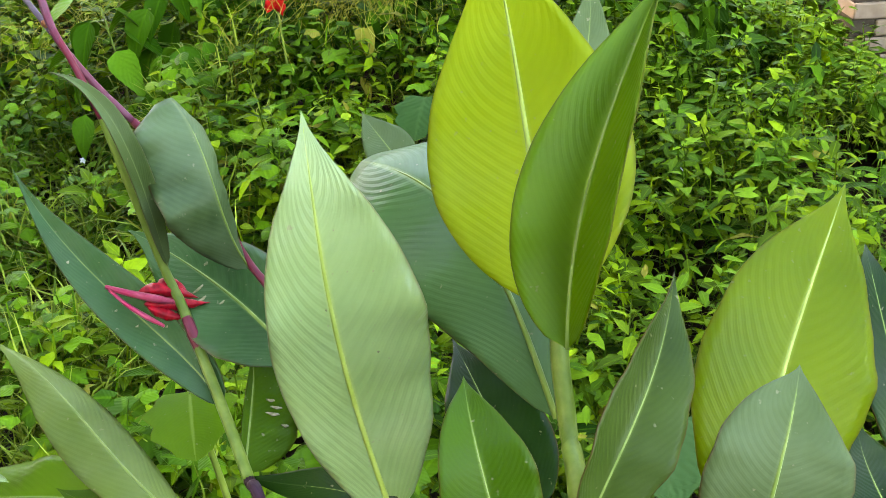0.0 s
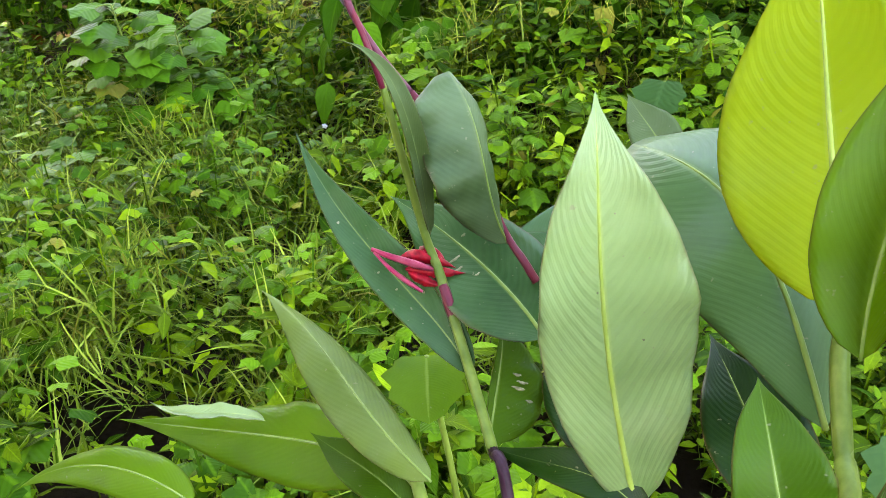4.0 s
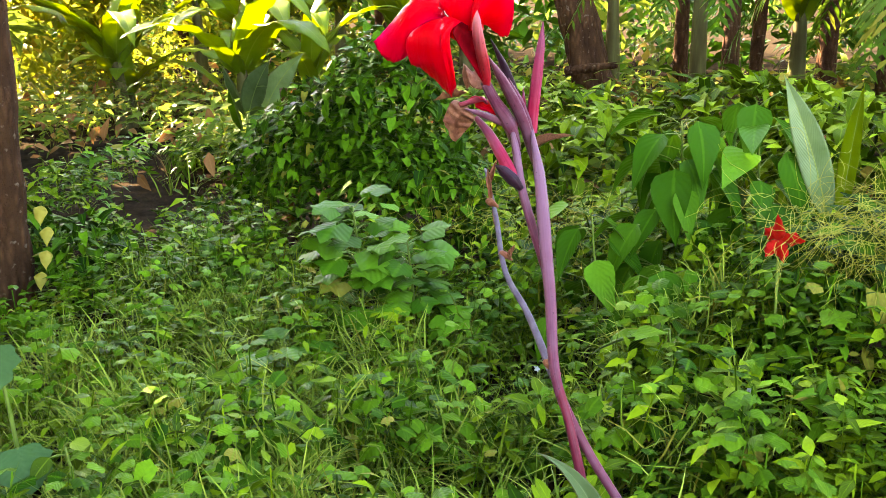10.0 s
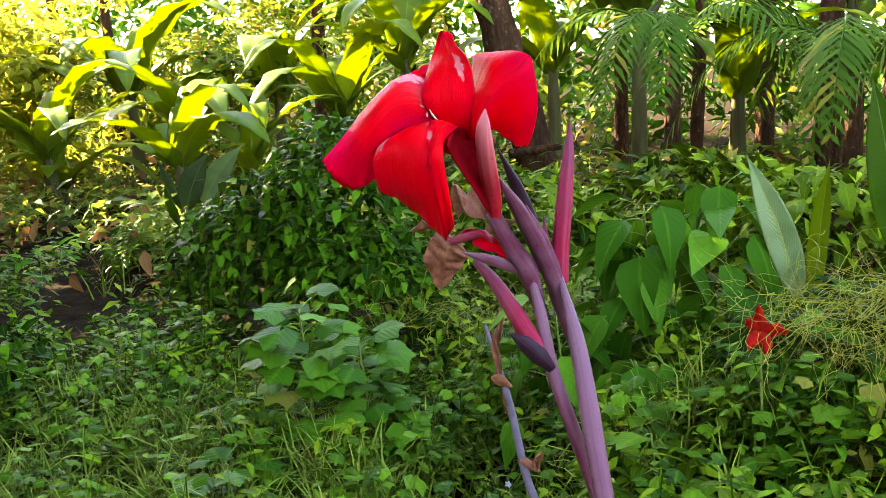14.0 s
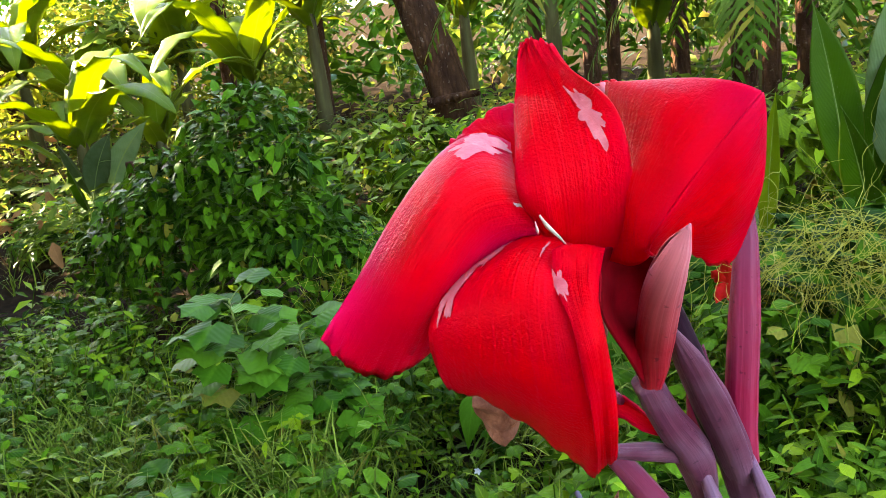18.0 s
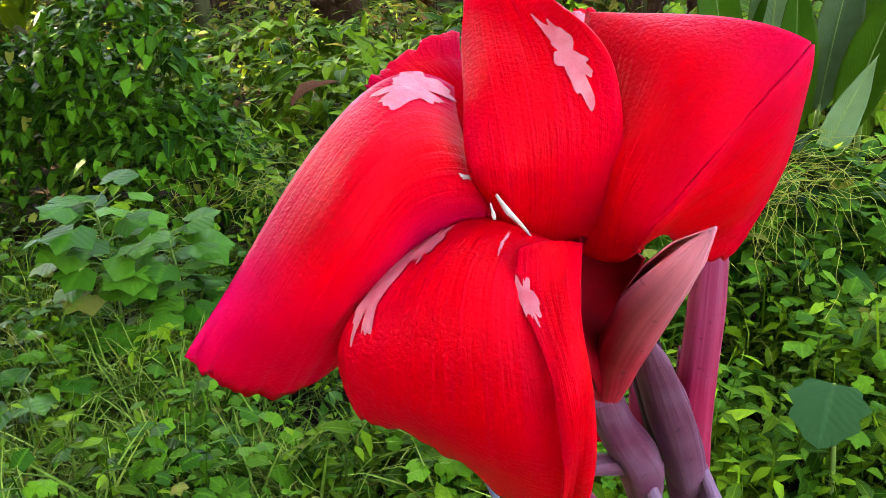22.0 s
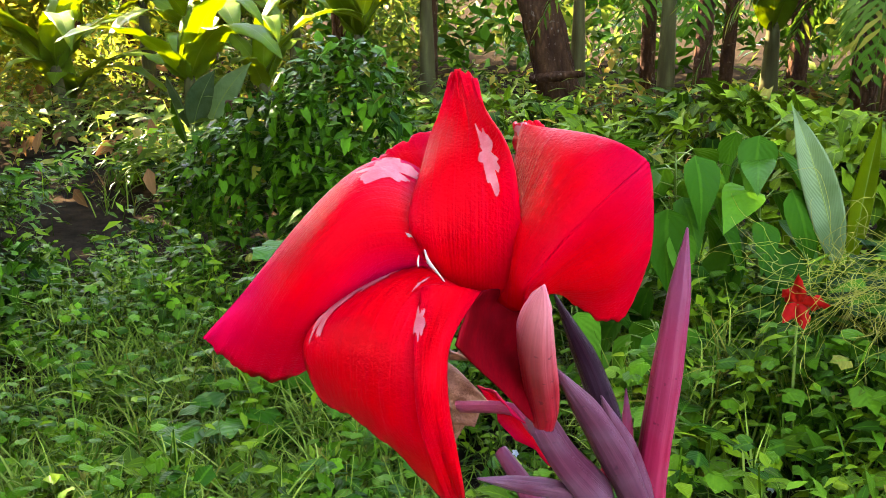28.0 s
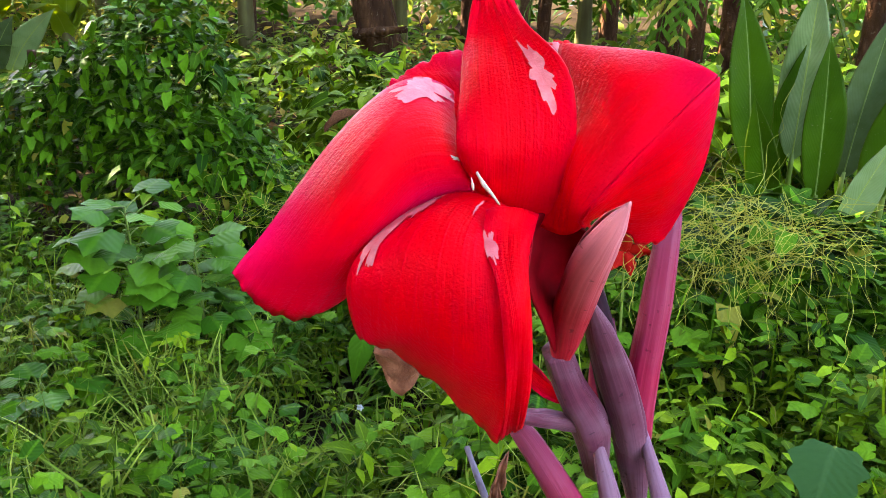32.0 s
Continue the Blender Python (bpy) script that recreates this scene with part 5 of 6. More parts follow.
canna_leaf(side_canna, (0.149, 0.490, 1.063), (0.156, 0.503, 1.102), (0.166, 0.507, 1.156), (0.191, 0.568, 1.157), 0.051, (0.957, -0.031, -0.288), leaf_greyb, fold=0.1)
canna_leaf(tall_canna, (-0.013, 0.433, 1.131), (-0.020, 0.444, 1.166), (-0.030, 0.445, 1.216), (-0.032, 0.503, 1.213), 0.030, (0.938, 0.346, -0.010), leaf_green, fold=0.3)
# lower leaves coloured near-black where the gaps of the clump lie in shade
canna_leaf(tall_canna, (0.024, 0.609, 0.994), (-0.001, 0.666, 1.001), (-0.016, 0.702, 1.031), (-0.042, 0.792, 1.033), 0.044, (0.863, 0.464, 0.198), leaf_shaded, fold=0.1)
canna_leaf(tall_canna, (-0.115, 0.70, 0.935), (-0.15, 0.735, 0.975), (-0.17, 0.79, 0.965), (-0.20, 0.835, 0.985), 0.036, (0.869, 0.458, 0.187), leaf_shaded, fold=0.1)
canna_leaf(tall_canna, (0.063, 0.511, 1.062), (0.071, 0.542, 1.064), (0.077, 0.547, 1.078), (0.098, 0.600, 1.056), 0.024, (0.901, 0.109, -0.421), leaf_green, fold=0.1)
canna_leaf(tall_canna, (-0.081, 0.653, 0.914), (-0.127, 0.652, 1.008), (-0.166, 0.671, 0.955), (-0.248, 0.715, 0.947), 0.020, (0.380, 0.692, 0.613), leaf_shaded, fold=0.1)
canna_leaf(side_canna, (0.331, 0.614, 0.992), (0.333, 0.666, 1.014), (0.303, 0.693, 1.116), (0.337, 0.798, 1.110), 0.036, (0.934, 0.357, 0.009), leaf_shaded, fold=0.1)
canna_leaf(side_canna, (0.282, 0.550, 1.002), (0.251, 0.544, 1.060), (0.276, 0.619, 1.015), (0.286, 0.657, 1.028), 0.026, (0.906, 0.411, 0.104), leaf_shaded, fold=0.1)
canna_leaf(low_canna, (-0.325, 0.763, 0.851), (-0.500, 0.824, 0.836), (-0.507, 0.810, 0.837), (-0.770, 0.861, 0.797), 0.054, (-0.018, 0.901, 0.434), leaf_mid, fold=-0.05, curl=-0.4, ruffle=0.1)
canna_leaf(low_canna, (-0.587, 0.718, 0.816), (-0.629, 0.729, 0.839), (-0.730, 0.756, 0.864), (-0.851, 0.743, 0.776), 0.034, (-0.096, 0.885, 0.455), leaf_mid, fold=-0.15, curl=-0.5, ruffle=0.08)
canna_leaf(low_canna, (-0.309, 0.670, 0.891), (-0.345, 0.685, 0.929), (-0.388, 0.725, 0.894), (-0.444, 0.753, 0.906), 0.026, (0.415, 0.837, 0.357), leaf_green, fold=0.2)
canna_leaf(low_canna, (-0.535, 0.822, 0.852), (-0.579, 0.819, 0.877), (-0.618, 0.793, 0.862), (-0.686, 0.824, 0.866), 0.012, (-0.099, 0.958, 0.268), leaf_pale, fold=0.3, curl=0.5, ruffle=0.2)
canna_leaf(tall_canna, (-0.273, 0.972, 0.970), (-0.239, 0.988, 0.994), (-0.213, 1.043, 0.997), (-0.180, 1.117, 1.022), 0.028, (0.498, 0.204, -0.843), leaf_blue, fold=-0.2, curl=-0.2)
canna_leaf(tall_canna, (-0.164, 0.945, 1.001), (-0.204, 0.956, 1.004), (-0.229, 0.967, 1.024), (-0.271, 0.988, 1.014), 0.024, (0.143, 0.859, 0.492), leaf_blue, fold=0.15)
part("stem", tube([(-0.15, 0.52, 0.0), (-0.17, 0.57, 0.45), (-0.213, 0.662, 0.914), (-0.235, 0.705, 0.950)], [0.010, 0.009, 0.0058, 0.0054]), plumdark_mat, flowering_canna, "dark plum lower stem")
part("stem", tube([(-0.234, 0.703, 0.948), (-0.258, 0.749, 0.987), (-0.289, 0.803, 1.041)], [0.0056, 0.0053, 0.005]), stem_green, flowering_canna)
part("stem", tube([(-0.289, 0.803, 1.041), (-0.305, 0.83, 1.068), (-0.320, 0.850, 1.094), (-0.340, 0.866, 1.18), (-0.352, 0.871, 1.252)], [0.0055, 0.005, 0.0045, 0.004, 0.0034]), stem_green, flowering_canna, "yellow-green upper stem")
part("stalk", tube([(-0.351, 0.870, 1.245), (-0.357, 0.870, 1.272), (-0.366, 0.874, 1.300), (-0.378, 0.880, 1.328)], [0.0034, 0.0034, 0.0032, 0.0026]), stem_wine, flowering_canna, "plum-red stalk rising from the upper leaf")
part("node", tube([(-0.284, 0.795, 1.032), (-0.291, 0.806, 1.045), (-0.298, 0.818, 1.056)], [0.0052, 0.0062, 0.0052]), stem_wine, flowering_canna, "dark plum stem joint")
part("side_stem", tube([(-0.204, 0.818, 1.065), (-0.217, 0.826, 1.084), (-0.235, 0.842, 1.103), (-0.27, 0.868, 1.165), (-0.327, 0.881, 1.236)], [0.0045, 0.0042, 0.0035, 0.0035, 0.004]), stem_wine, flowering_canna, "plum-red stem sheathed by a grey leaf")
part("stem", tube([(0.06, 0.42, 0.0), (0.055, 0.5, 0.6), (0.049, 0.567, 1.0), (0.046, 0.625, 1.061), (0.044, 0.668, 1.116), (0.056, 0.695, 1.161)], [0.014, 0.012, 0.0085, 0.0075, 0.0075, 0.005]), stem_green, tall_canna)
part("stem", tube([(0.2, 0.45, 0.0), (0.19, 0.48, 0.5), (0.172, 0.53, 1.0), (0.18, 0.58, 1.07)], [0.016, 0.014, 0.010, 0.006]), stem_green, side_canna)
part("stem", tube([(-0.32, 0.55, 0.0), (-0.31, 0.6, 0.5), (-0.296, 0.663, 0.90), (-0.36, 0.74, 0.87)], [0.012, 0.010, 0.007, 0.005]), stem_green, low_canna)

# flower stalk
part("stalk", tube([(-0.327, 0.881, 1.236), (-0.356, 0.880, 1.279), (-0.376, 0.879, 1.322), (-0.392, 0.905, 1.371), (-0.405, 0.926, 1.405), (-0.419, 0.949, 1.442), (-0.433, 0.966, 1.474)], [0.0032, 0.0033, 0.0034, 0.0038, 0.0043, 0.0048, 0.0040, 0.0012], 14, 70), stem_plum, flowering_canna, "plum-purple flower stalk")
part("stalk", tube([(-0.397, 0.915, 1.372), (-0.410, 0.934, 1.386), (-0.422, 0.940, 1.412), (-0.432, 0.946, 1.435), (-0.440, 0.954, 1.460), (-0.446, 0.959, 1.476)], [0.0025, 0.0034, 0.0034, 0.0032, 0.003, 0.0012], 12, 40), stem_plum, flowering_canna, "thinner plum side stalk")
part("dry_stalk", tube([(-0.381, 0.886, 1.321), (-0.413, 0.915, 1.351), (-0.44, 0.934, 1.374), (-0.464, 0.968, 1.405), (-0.494, 1.010, 1.431)], [0.003, 0.0024, 0.0021, 0.002, 0.001], 10, 40), dry_stem, flowering_canna, "withered grey-violet stalk")
for p, r in (((-0.386, 0.892, 1.326), 0.007), ((-0.446, 0.946, 1.381), 0.0055), ((-0.471, 0.975, 1.412), 0.0055)):
    p = np.array(p)
    part("dry_scale", tube([p - (0.004, 0, -0.001), p + (0.001, -0.003, 0.002), p + (0.006, 0, -0.002)], [r * 0.4, r * 0.8, r * 0.2], 8, 10, 0.6), dry_mat, flowering_canna, "papery brown stalk scale")

for k, (p, d) in enumerate((((-0.472, 0.976, 1.414), (-0.004, 0.004, 0.026)), ((-0.470, 0.974, 1.410), (0.004, 0.002, -0.020)), ((-0.482, 0.992, 1.424), (0.006, 0.004, 0.018)), ((-0.446, 0.946, 1.382), (0.010, -0.002, 0.010)), ((-0.388, 0.894, 1.328), (0.011, -0.003, -0.006)))):
    p, d = np.array(p), np.array(d)
    part("dry_scale", blade((p, p + d * 0.3 + (0.002, -0.001, 0), p + d * 0.7 - (0.001, 0.002, 0), p + d), 0.0042, (0.9, 0.35, 0.1), 0.6, 1.0, 0.5, 2.5, k, 12, 7, 0.0004), dry_mat, flowering_canna, "papery brown shred")

# fallen bloom lying on a leaf
bloom = thing("wilted_flower", (-0.33, 0.84, 1.07), "wilted crimson flower caught on a canna leaf", "flower")
part("tube", tube([(-0.3707, 0.8265, 1.0903), (-0.3492, 0.8215, 1.0853), (-0.3240, 0.8193, 1.0787), (-0.3082, 0.8315, 1.0650)], [0.003, 0.0042, 0.0052, 0.003], 10, 24, 0.7, flute=0.1), pink_mat, bloom, "pink flower tube")
part("tube", tube([(-0.3677, 0.8240, 1.0884), (-0.3506, 0.8151, 1.0759), (-0.3324, 0.8081, 1.0657), (-0.3157, 0.8038, 1.0569)], [0.002, 0.003, 0.0036, 0.002], 10, 24, 0.7, flute=0.1), pink_mat, bloom, "pink flower tube")
for k, (p, h) in enumerate(((((-0.3430, 0.8270, 1.0800), (-0.3280, 0.8310, 1.0850), (-0.3080, 0.8360, 1.0760), (-0.2880, 0.8390, 1.0640)), 0.0115), (((-0.3360, 0.8180, 1.0740), (-0.3180, 0.8210, 1.0690), (-0.2980, 0.8300, 1.0620), (-0.2780, 0.8370, 1.0600)), 0.0105), (((-0.3330, 0.8170, 1.0710), (-0.3200, 0.8150, 1.0630), (-0.3080, 0.8170, 1.0560), (-0.2980, 0.8220, 1.0530)), 0.0090), (((-0.3280, 0.8340, 1.0800), (-0.3180, 0.8420, 1.0830), (-0.3080, 0.8440, 1.0780), (-0.2990, 0.8420, 1.0690)), 0.0105))):
    part("petal", blade(p, h, (0.2, 0.45, 0.8), 0.5, 0.8, 0.45, 3.5, k, 24, 13, 0.0006), wine_mat, bloom)

# ---- the red bloom ----
AX = np.array(((0.952, 0.2986, -0.0671), (-0.0441, 0.3505, 0.9355), (0.3029, -0.8877, 0.3469)))
ORG = np.array((-0.469, 0.906, 1.560))
BLOOM = (AX, ORG)


def at_bloom(*pts):
    return [tuple(np.array(p) / 100 @ AX + ORG) for p in pts]


flower = thing("canna_flower", tuple(ORG), "open bright red canna flower with pale scarred petals", "flower")
LEFT = (
    ((-0.49, 1.86, -1.50), (-0.37, 0.88, -0.90), (-0.15, 0.16, -0.60), (-0.01, -0.33, -0.80)),
    ((-1.87, 1.78, -1.15), (-1.56, 0.82, 0.00), (-1.31, -0.04, 0.10), (-1.10, -0.83, -0.80)),
    ((-3.24, 0.08, -0.84), (-2.68, -0.55, 0.35), (-2.25, -1.20, 0.30), (-1.96, -1.95, -0.90)),
    ((-4.60, -2.31, 0.00), (-4.25, -2.92, -1.10), (-3.50, -3.20, -1.60), (-2.43, -2.60, -1.30)),
)
LIP = (
    ((-0.45, -0.28, -1.20), (0.00, -0.35, -0.50), (0.50, -0.60, 0.00), (1.25, -0.70, 0.10)),
    ((-1.95, -1.45, 0.00), (-1.05, -1.35, 0.85), (-0.25, -1.40, 1.15), (0.45, -1.55, 1.20)),
    ((-2.38, -2.50, -0.15), (-1.20, -2.75, 0.85), (-0.20, -3.00, 1.40), (0.62, -3.10, 1.75)),
    ((-2.07, -3.48, -1.00), (-1.15, -3.85, -1.00), (0.05, -4.75, -1.30), (0.95, -5.41, -1.00)),
)
FOLD = (
    ((0.13, -0.77, 1.00), (0.50, -0.66, 0.95), (0.90, -0.66, 0.60), (1.24, -0.71, 0.15)),
    ((0.20, -1.65, 1.40), (0.45, -1.65, 1.65), (0.72, -1.68, 1.70), (0.92, -1.70, 1.50)),
    ((0.48, -2.80, 2.10), (0.65, -2.80, 2.20), (0.84, -2.85, 2.10), (1.00, -2.90, 1.75)),
    ((0.95, -5.30, -0.80), (1.08, -5.15, -0.55), (1.20, -5.00, -0.35), (1.30, -4.90, -0.20)),
)
TOP = (
    ((-0.20, 0.17, -0.70), (0.41, -0.64, -0.90), (0.98, -0.84, -1.00), (1.96, -0.64, -1.10)),
    ((-0.47, 1.10, -0.30), (0.12, 1.10, 0.10), (0.85, 1.20, 0.15), (1.72, 1.70, 0.40)),
    ((-0.36, 2.80, -1.40), (0.02, 2.80, -1.20), (0.60, 2.78, -0.75), (1.15, 2.78, -0.15)),
    ((-0.14, 4.16, -1.80), (-0.02, 4.24, -1.75), (0.15, 4.22, -1.60), (0.55, 3.90, -1.20)),
)
RIGHT_FACE = (
    ((1.41, -0.85, -1.20), (1.72, -0.99, -0.90), (1.98, -1.02, -0.60), (2.27, -0.82, -0.30)),
    ((1.52, 0.88, -0.90), (1.89, 0.82, -0.10), (2.13, 0.42, 0.40), (2.32, -0.26, 0.70)),
    ((1.60, 2.50, -1.10), (2.24, 2.12, 0.10), (2.83, 1.56, 0.80), (3.30, 1.00, 1.20)),
    ((1.68, 3.00, -1.20), (2.72, 2.78, -0.25), (3.55, 2.50, 0.60), (4.22, 2.05, 1.25)),
)
RIGHT_TURN = (
    ((2.27, -0.82, -0.30), (2.39, -0.83, -0.70), (2.50, -0.84, -1.00), (2.61, -0.75, -1.30)),
    ((2.32, -0.26, 0.70), (2.50, -0.44, 0.20), (2.72, -0.55, -0.40), (2.93, -0.62, -0.95)),
    ((3.30, 1.00, 1.20), (3.51, 0.40, 0.70), (3.72, -0.23, -0.30), (3.84, -1.08, -1.50)),
    ((4.22, 2.05, 1.25), (4.45, 1.45, 0.70), (4.55, 0.75, 0.00), (4.35, -0.25, -0.95)),
)
CLAW = (
    ((1.24, -0.70, 0.10), (1.62, -0.60, -1.20), (2.14, -0.71, -1.50), (2.53, -0.99, -0.90)),
    ((1.12, -1.00, 0.55), (1.60, -1.20, -1.60), (2.15, -1.50, -2.20), (2.60, -1.90, -2.20)),
    ((1.03, -1.40, 0.95), (1.57, -1.85, -1.70), (2.12, -2.40, -2.60), (2.65, -2.90, -3.10)),
    ((0.98, -1.80, 1.10), (1.50, -2.55, -1.00), (2.05, -3.25, -2.50), (2.68, -3.95, -4.10)),
)
BACK = (
    ((-0.17, 0.92, -1.60), (-0.12, 1.14, -1.60), (-0.07, 1.35, -1.60), (-0.01, 1.45, -1.60)),
    ((-0.81, 1.27, -1.90), (-0.70, 1.58, -1.80), (-0.48, 1.90, -1.80), (-0.22, 2.11, -1.80)),
    ((-1.40, 1.56, -2.10), (-1.29, 1.98, -2.00), (-0.91, 2.35, -2.00), (-0.32, 2.46, -2.00)),
    ((-1.93, 1.96, -2.30), (-1.68, 2.23, -2.30), (-1.03, 2.70, -2.30), (-0.35, 2.91, -2.30)),
)
TUCK = (
    ((1.50, 2.55, -1.90), (1.66, 2.55, -1.90), (1.76, 2.55, -1.90), (1.87, 2.55, -1.90)),
    ((1.44, 2.77, -1.90), (1.63, 2.78, -1.70), (1.74, 2.78, -1.70), (1.95, 2.73, -1.70)),
    ((1.40, 3.05, -2.00), (1.64, 3.07, -1.80), (1.86, 3.07, -1.80), (2.07, 2.96, -1.80)),
    ((1.39, 3.31, -2.20), (1.56, 3.19, -2.00), (1.83, 3.24, -2.00), (2.05, 3.19, -2.00)),
)

THROAT = (
    ((-0.48, 0.95, -1.90), (0.38, 0.95, -2.00), (1.24, 0.95, -2.00), (2.30, 0.95, -1.90)),
    ((-0.59, -0.02, -1.50), (0.35, -0.02, -1.60), (1.41, -0.02, -1.60), (2.39, -0.02, -1.50)),
    ((-0.49, -0.65, -1.30), (0.35, -0.86, -1.50), (1.41, -0.87, -2.00), (2.30, -0.76, -2.00)),
    ((-0.08, -1.00, -1.50), (0.56, -1.25, -2.30), (1.54, -1.35, -2.80), (2.30, -1.25, -2.90)),
)
SHEETS, PETALS = {}, {}
for key, net, frill in (("left", LEFT, 0.026), ("lip", LIP, 0.028), ("fold", FOLD, 0.02), ("top", TOP, 0.045), ("right", RIGHT_FACE, 0.0), ("turn", RIGHT_TURN, 0.0), ("claw", CLAW, 0.0), ("throat", THROAT, 0.0), ("back", BACK, 0.03), ("tuck", TUCK, 0.02)):
    g, uv, th = patch(net, 44, 40, frill=frill, seed=len(SHEETS) + 3, axes=BLOOM, side_frill=0.065 if key == "turn" else 0.0)
    SHEETS[key] = (g, uv)
    if key in ("right", "turn", "fold", "lip", "top"):
        uv = uv * np.array((0.55, 1.0)) + np.array((0.22, 0.0))
    # the claw gets the darkened red for the shade cast by the petals above
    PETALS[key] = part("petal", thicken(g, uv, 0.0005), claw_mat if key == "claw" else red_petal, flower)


def scar(key, u0, v0, ru, rv, turn, seed, mat=scar_mat, lift=0.0005):
    """A bleached, ragged patch that lies on a petal."""
    g, _ = SHEETS[key]
    rows, cols = g.shape[:2]
    du, dv = np.gradient(g, axis=1), np.gradient(g, axis=0)
    nor = np.cross(du, dv)
    nor /= np.linalg.norm(nor, axis=2, keepdims=True) + 1e-12
    if np.dot(nor[rows // 2, cols // 2], AX[2]) < 0:
        nor = -nor
    r = random.Random(seed)
    ph = [r.uniform(0, 6.28) for _ in range(4)]
    v, n = [], 84

    def spot(u, w):
        u, w = min(max(u, 0.0), 0.999) * (cols - 1), min(max(w, 0.0), 0.999) * (rows - 1)
        i, j = int(w), int(u)
        a, b = w - i, u - j
        mixed = lambda q: (1 - a) * ((1 - b) * q[i, j] + b * q[i, j + 1]) + a * ((1 - b) * q[i + 1, j] + b * q[i + 1, j + 1])
        return mixed(g) + mixed(nor) * lift
    rings = 5
    v.append(spot(u0, v0))
    for ring in range(1, rings + 1):
        for k in range(n):
            a = 2 * math.pi * k / n
            q = (1 + 0.28 * math.sin(2 * a + ph[0]) + 0.2 * math.sin(5 * a + ph[1]) + 0.14 * math.sin(9 * a + ph[2]) + 0.07 * math.sin(17 * a + ph[3])) * ring / rings
            x, y = ru * q * math.cos(a), rv * q * math.sin(a)
            v.append(spot(u0 + x * math.cos(turn) - y * math.sin(turn), v0 + x * math.sin(turn) + y * math.cos(turn)))
    f = [(0, 1 + k, 1 + (k + 1) % n) for k in range(n)]
    for ring in range(rings - 1):
        for k in range(n):
            a, b = 1 + ring * n + k, 1 + ring * n + (k + 1) % n
            f.append((a, a + n, b + n, b))
    part("scar", (np.array(v), f, np.zeros((len(v), 2))), mat, PETALS[key], "bleached ragged patch on the petal")


scar("left", 0.09, 0.18, 0.08, 0.16, 0.1, 1)
scar("top", 0.82, 0.50, 0.075, 0.15, 0.5, 2)
scar("lip", 0.045, 0.30, 0.045, 0.24, -0.12, 3)
scar("lip", 0.12, 0.14, 0.05, 0.10, -0.5, 8)
scar("fold", 0.10, 0.26, 0.10, 0.13, 0.0, 4)
scar("tuck", 0.4, 0.5, 0.2, 0.3, 0.3, 7)
scar("lip", 0.62, 0.12, 0.012, 0.05, -0.4, 5)
scar("left", 0.62, 0.06, 0.02, 0.03, 0.3, 6, cream_mat)

style = at_bloom((-0.02, 0.02, 0.05), (0.12, -0.22, 0.22), (0.32, -0.42, 0.2), (0.5, -0.62, 0.1))
part("style", tube(style, [0.0004, 0.0007, 0.0004, 0.0002], 8, 20, 0.5), cream_mat, flower, "cream curled style edge")
style = at_bloom((-0.12, -0.1, 0.1), (-0.1, -0.25, 0.25), (-0.08, -0.35, 0.25))
part("style", tube(style, [0.0002, 0.0005, 0.0002], 8, 12, 0.5), cream_mat, flower, "cream curled style edge")
# half-open petal beside the lip: a rolled sheet with a slit along its upper edge
def rolled(axis, radii, gap, out, n=34, m=28, th=0.0005, flat=0.72):
    """A petal rolled round a line: open by gap (radians, along it) on the side that looks along out."""
    c = through_points(axis, n)
    t = np.gradient(c, axis=0)
    r = np.interp(np.linspace(0, 1, n), np.linspace(0, 1, len(radii)), radii)
    q = np.interp(np.linspace(0, 1, n), np.linspace(0, 1, len(gap)), gap)
    g, uv = np.zeros((n, m, 3)), np.zeros((n, m, 2))
    for i in range(n):
        ti = unit(t[i])
        a = unit(np.asarray(out) - ti * np.dot(out, ti))
        b = np.cross(ti, a)
        for j in range(m):
            w = q[i] + (2 * math.pi - 2 * q[i]) * j / (m - 1)
            g[i, j] = c[i] + r[i] * (a * math.cos(w) + flat * b * math.sin(w))
            uv[i, j] = j / (m - 1), i / (n - 1)
    return thicken(g, uv, th)


SIDE = tuple(np.array((-0.75, 0.55, 0.35)) @ AX)
axis = at_bloom((2.71, -3.98, -4.15), (2.60, -2.95, -2.9), (2.44, -1.76, -0.6), (2.42, -1.05, 0.85), (2.56, -0.48, 2.02))
part("bud", rolled(axis, [0.0020, 0.0039, 0.0044, 0.0042, 0.0038, 0.0027, 0.0001], [0.02, 0.02, 0.02, 0.1, 0.45, 0.6, 0.1], SIDE, th=0.0003), bud_mat, flower, "rosy half-open bud with a pale tip")
inner = list(axis[:-1]) + [tuple(0.35 * np.asarray(axis[-2]) + 0.65 * np.asarray(axis[-1]))]
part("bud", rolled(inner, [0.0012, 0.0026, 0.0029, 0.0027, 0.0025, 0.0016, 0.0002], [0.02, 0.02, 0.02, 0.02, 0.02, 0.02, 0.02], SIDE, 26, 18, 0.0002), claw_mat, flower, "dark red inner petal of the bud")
# calyx, ovaries, bracts
part("ovary", tube([(-0.455, 0.936, 1.51), (-0.452, 0.945, 1.496), (-0.447, 0.958, 1.478), (-0.445, 0.967, 1.458)], [0.0035, 0.0040, 0.0054, 0.0032], 20, 34, flute=0.08), plum_mat, flower, "knobbly plum ovary")
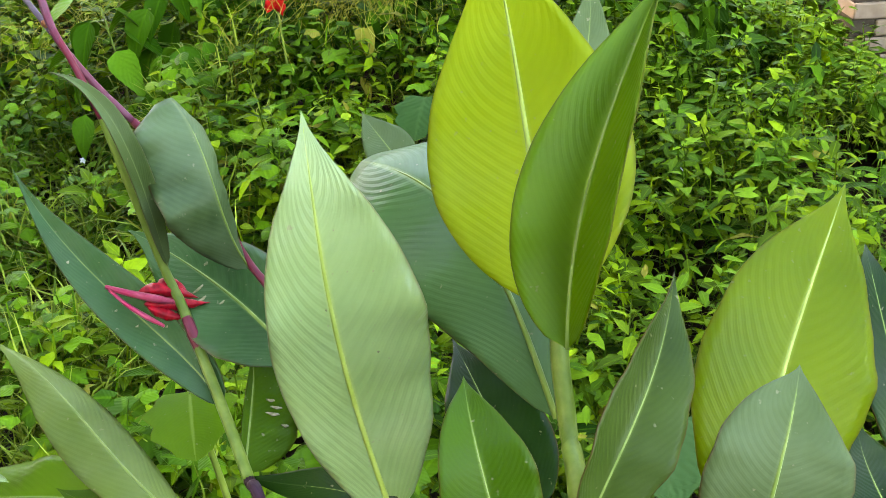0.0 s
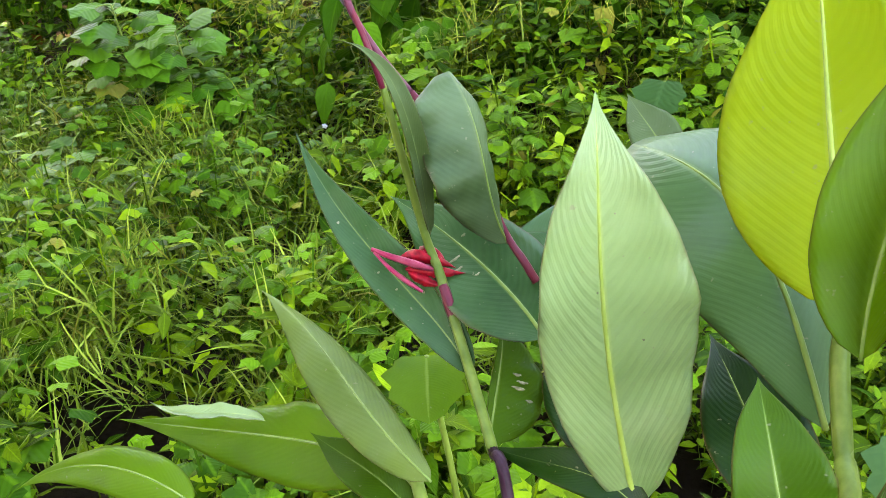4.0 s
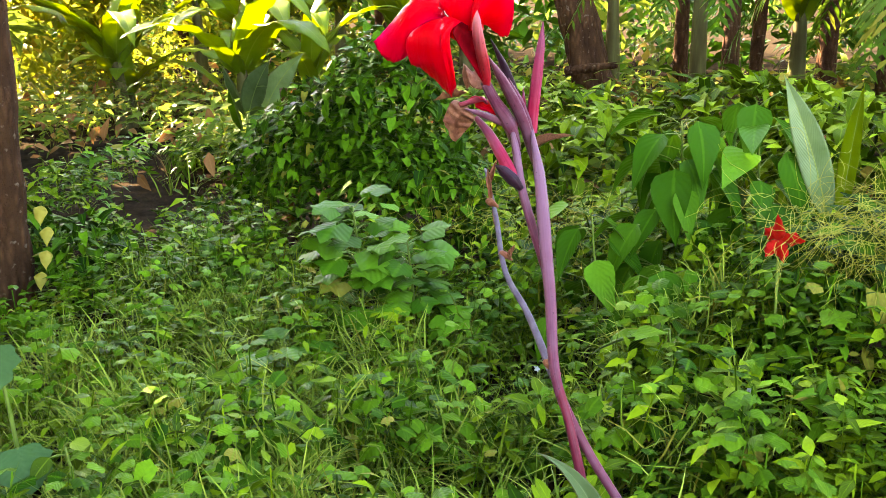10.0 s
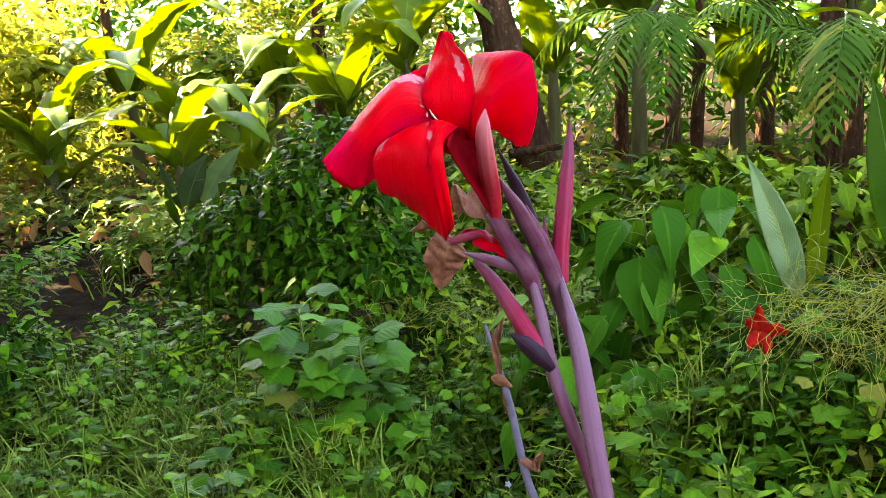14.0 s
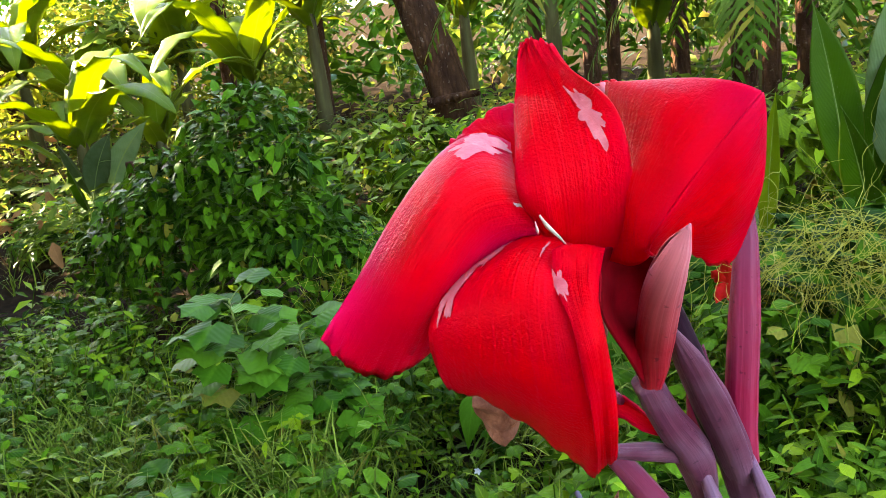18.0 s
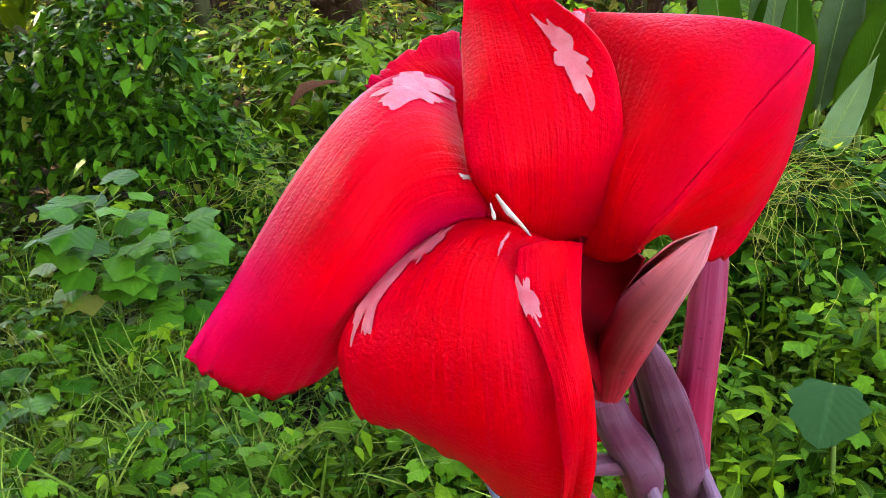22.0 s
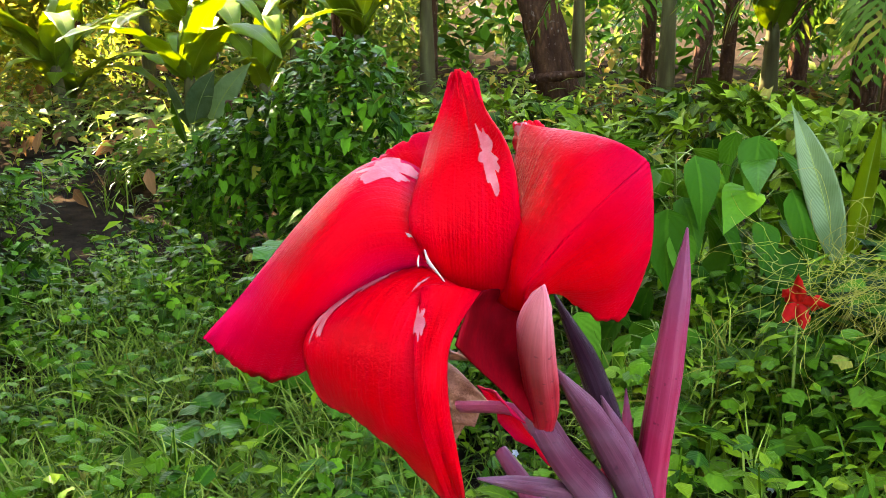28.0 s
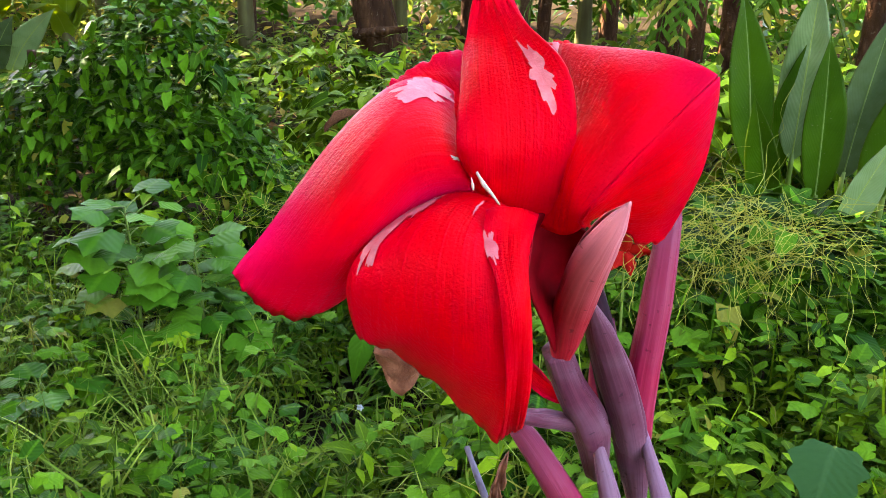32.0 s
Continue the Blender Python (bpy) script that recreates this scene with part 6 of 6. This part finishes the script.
for a, b, c, d, r, m in (
        ((-0.448, 0.926, 1.530), (-0.444, 0.945, 1.508), (-0.438, 0.962, 1.48), (-0.433, 0.972, 1.452), 0.0052, plum_mat),
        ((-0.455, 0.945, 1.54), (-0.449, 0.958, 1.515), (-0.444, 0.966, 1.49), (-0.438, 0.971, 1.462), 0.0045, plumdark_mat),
        ((-0.444, 0.951, 1.512), (-0.440, 0.962, 1.49), (-0.436, 0.968, 1.468), (-0.432, 0.974, 1.44), 0.0055, plum_mat),
        ((-0.470, 0.932, 1.492), (-0.462, 0.942, 1.487), (-0.455, 0.951, 1.482), (-0.448, 0.958, 1.476), 0.0036, plum_mat)):
    part("bract", tube([a, b, c, d], [0.0003, r * 0.75, r, r * 0.9, r * 0.35], 20, 34, 0.72, flute=0.06), m, flower, "plum-purple pointed bract")
# slim closed bud
part("bud", tube([(-0.434, 0.970, 1.470), (-0.435, 0.972, 1.484), (-0.4335, 0.976, 1.510), (-0.4325, 0.981, 1.532), (-0.432, 0.984, 1.549)], [0.0036, 0.0046, 0.0044, 0.0032, 0.0003], 24, 48, 0.85, flute=0.05), rose_mat, flower, "slim closed bud, plum and rose")
for p, q in (((-0.444, 0.972, 1.478), (-0.445, 0.978, 1.502)), ((-0.439, 0.975, 1.474), (-0.439, 0.981, 1.497)), ((-0.448, 0.974, 1.474), (-0.451, 0.98, 1.496))):
    p, q = np.array(p), np.array(q)
    part("bract", tube([p, (p + q) / 2 + (0.001, 0, 0), q], [0.0025, 0.002, 0.0002], 10, 14), rose_mat, flower, "small rose bract tip")
# lower swollen bud with its pink petal
part("bud", tube([(-0.432, 0.946, 1.435), (-0.441, 0.948, 1.444), (-0.452, 0.953, 1.457), (-0.465, 0.960, 1.470), (-0.479, 0.968, 1.479)], [0.003, 0.0058, 0.0052, 0.0042, 0.0026], 14, 40, 0.8), rose_mat, flower, "swollen rose-pink bud")
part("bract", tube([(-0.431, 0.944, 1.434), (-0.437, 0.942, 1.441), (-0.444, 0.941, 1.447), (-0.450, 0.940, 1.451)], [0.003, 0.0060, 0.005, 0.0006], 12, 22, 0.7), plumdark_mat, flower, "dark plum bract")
part("style", tube([(-0.4956, 0.9737, 1.4875), (-0.4752, 0.9675, 1.4938), (-0.4660, 0.9601, 1.4925)], [0.0022, 0.0024, 0.002], 8, 14, 0.6), pink_mat, flower, "rose-pink style")
part("petal", blade(((-0.452, 0.955, 1.485), (-0.468, 0.965, 1.493), (-0.482, 0.975, 1.493), (-0.495, 0.985, 1.49)), 0.006, (0.2, -0.3, 1), 0.5, 0.3, 0.2, 2, 3, 16, 9, 0.0005), red_petal, flower, "older red petal behind")
for p, h, sd, shape in ((((-0.5042, 0.9990, 1.4830), (-0.5100, 0.9950, 1.4760), (-0.5160, 0.9960, 1.4660), (-0.5150, 0.9990, 1.4540)), 0.0150, 3, "banana"), (((-0.500, 0.9920, 1.4950), (-0.512, 0.9980, 1.4900), (-0.526, 1.0000, 1.4880), (-0.536, 1.0010, 1.4860)), 0.0050, 5, "canna"), (((-0.476, 0.976, 1.500), (-0.484, 0.976, 1.516), (-0.492, 0.980, 1.516), (-0.494, 0.982, 1.499)), 0.010, 9, "banana")):
    part("dried_petal", blade(p, h, (0.95, 0.3, -0.1), 0.35, 0.6, 0.35, 2.5, sd, 30, 19, 0.0007, shape), dry_mat, flower, "shrivelled brown petal")
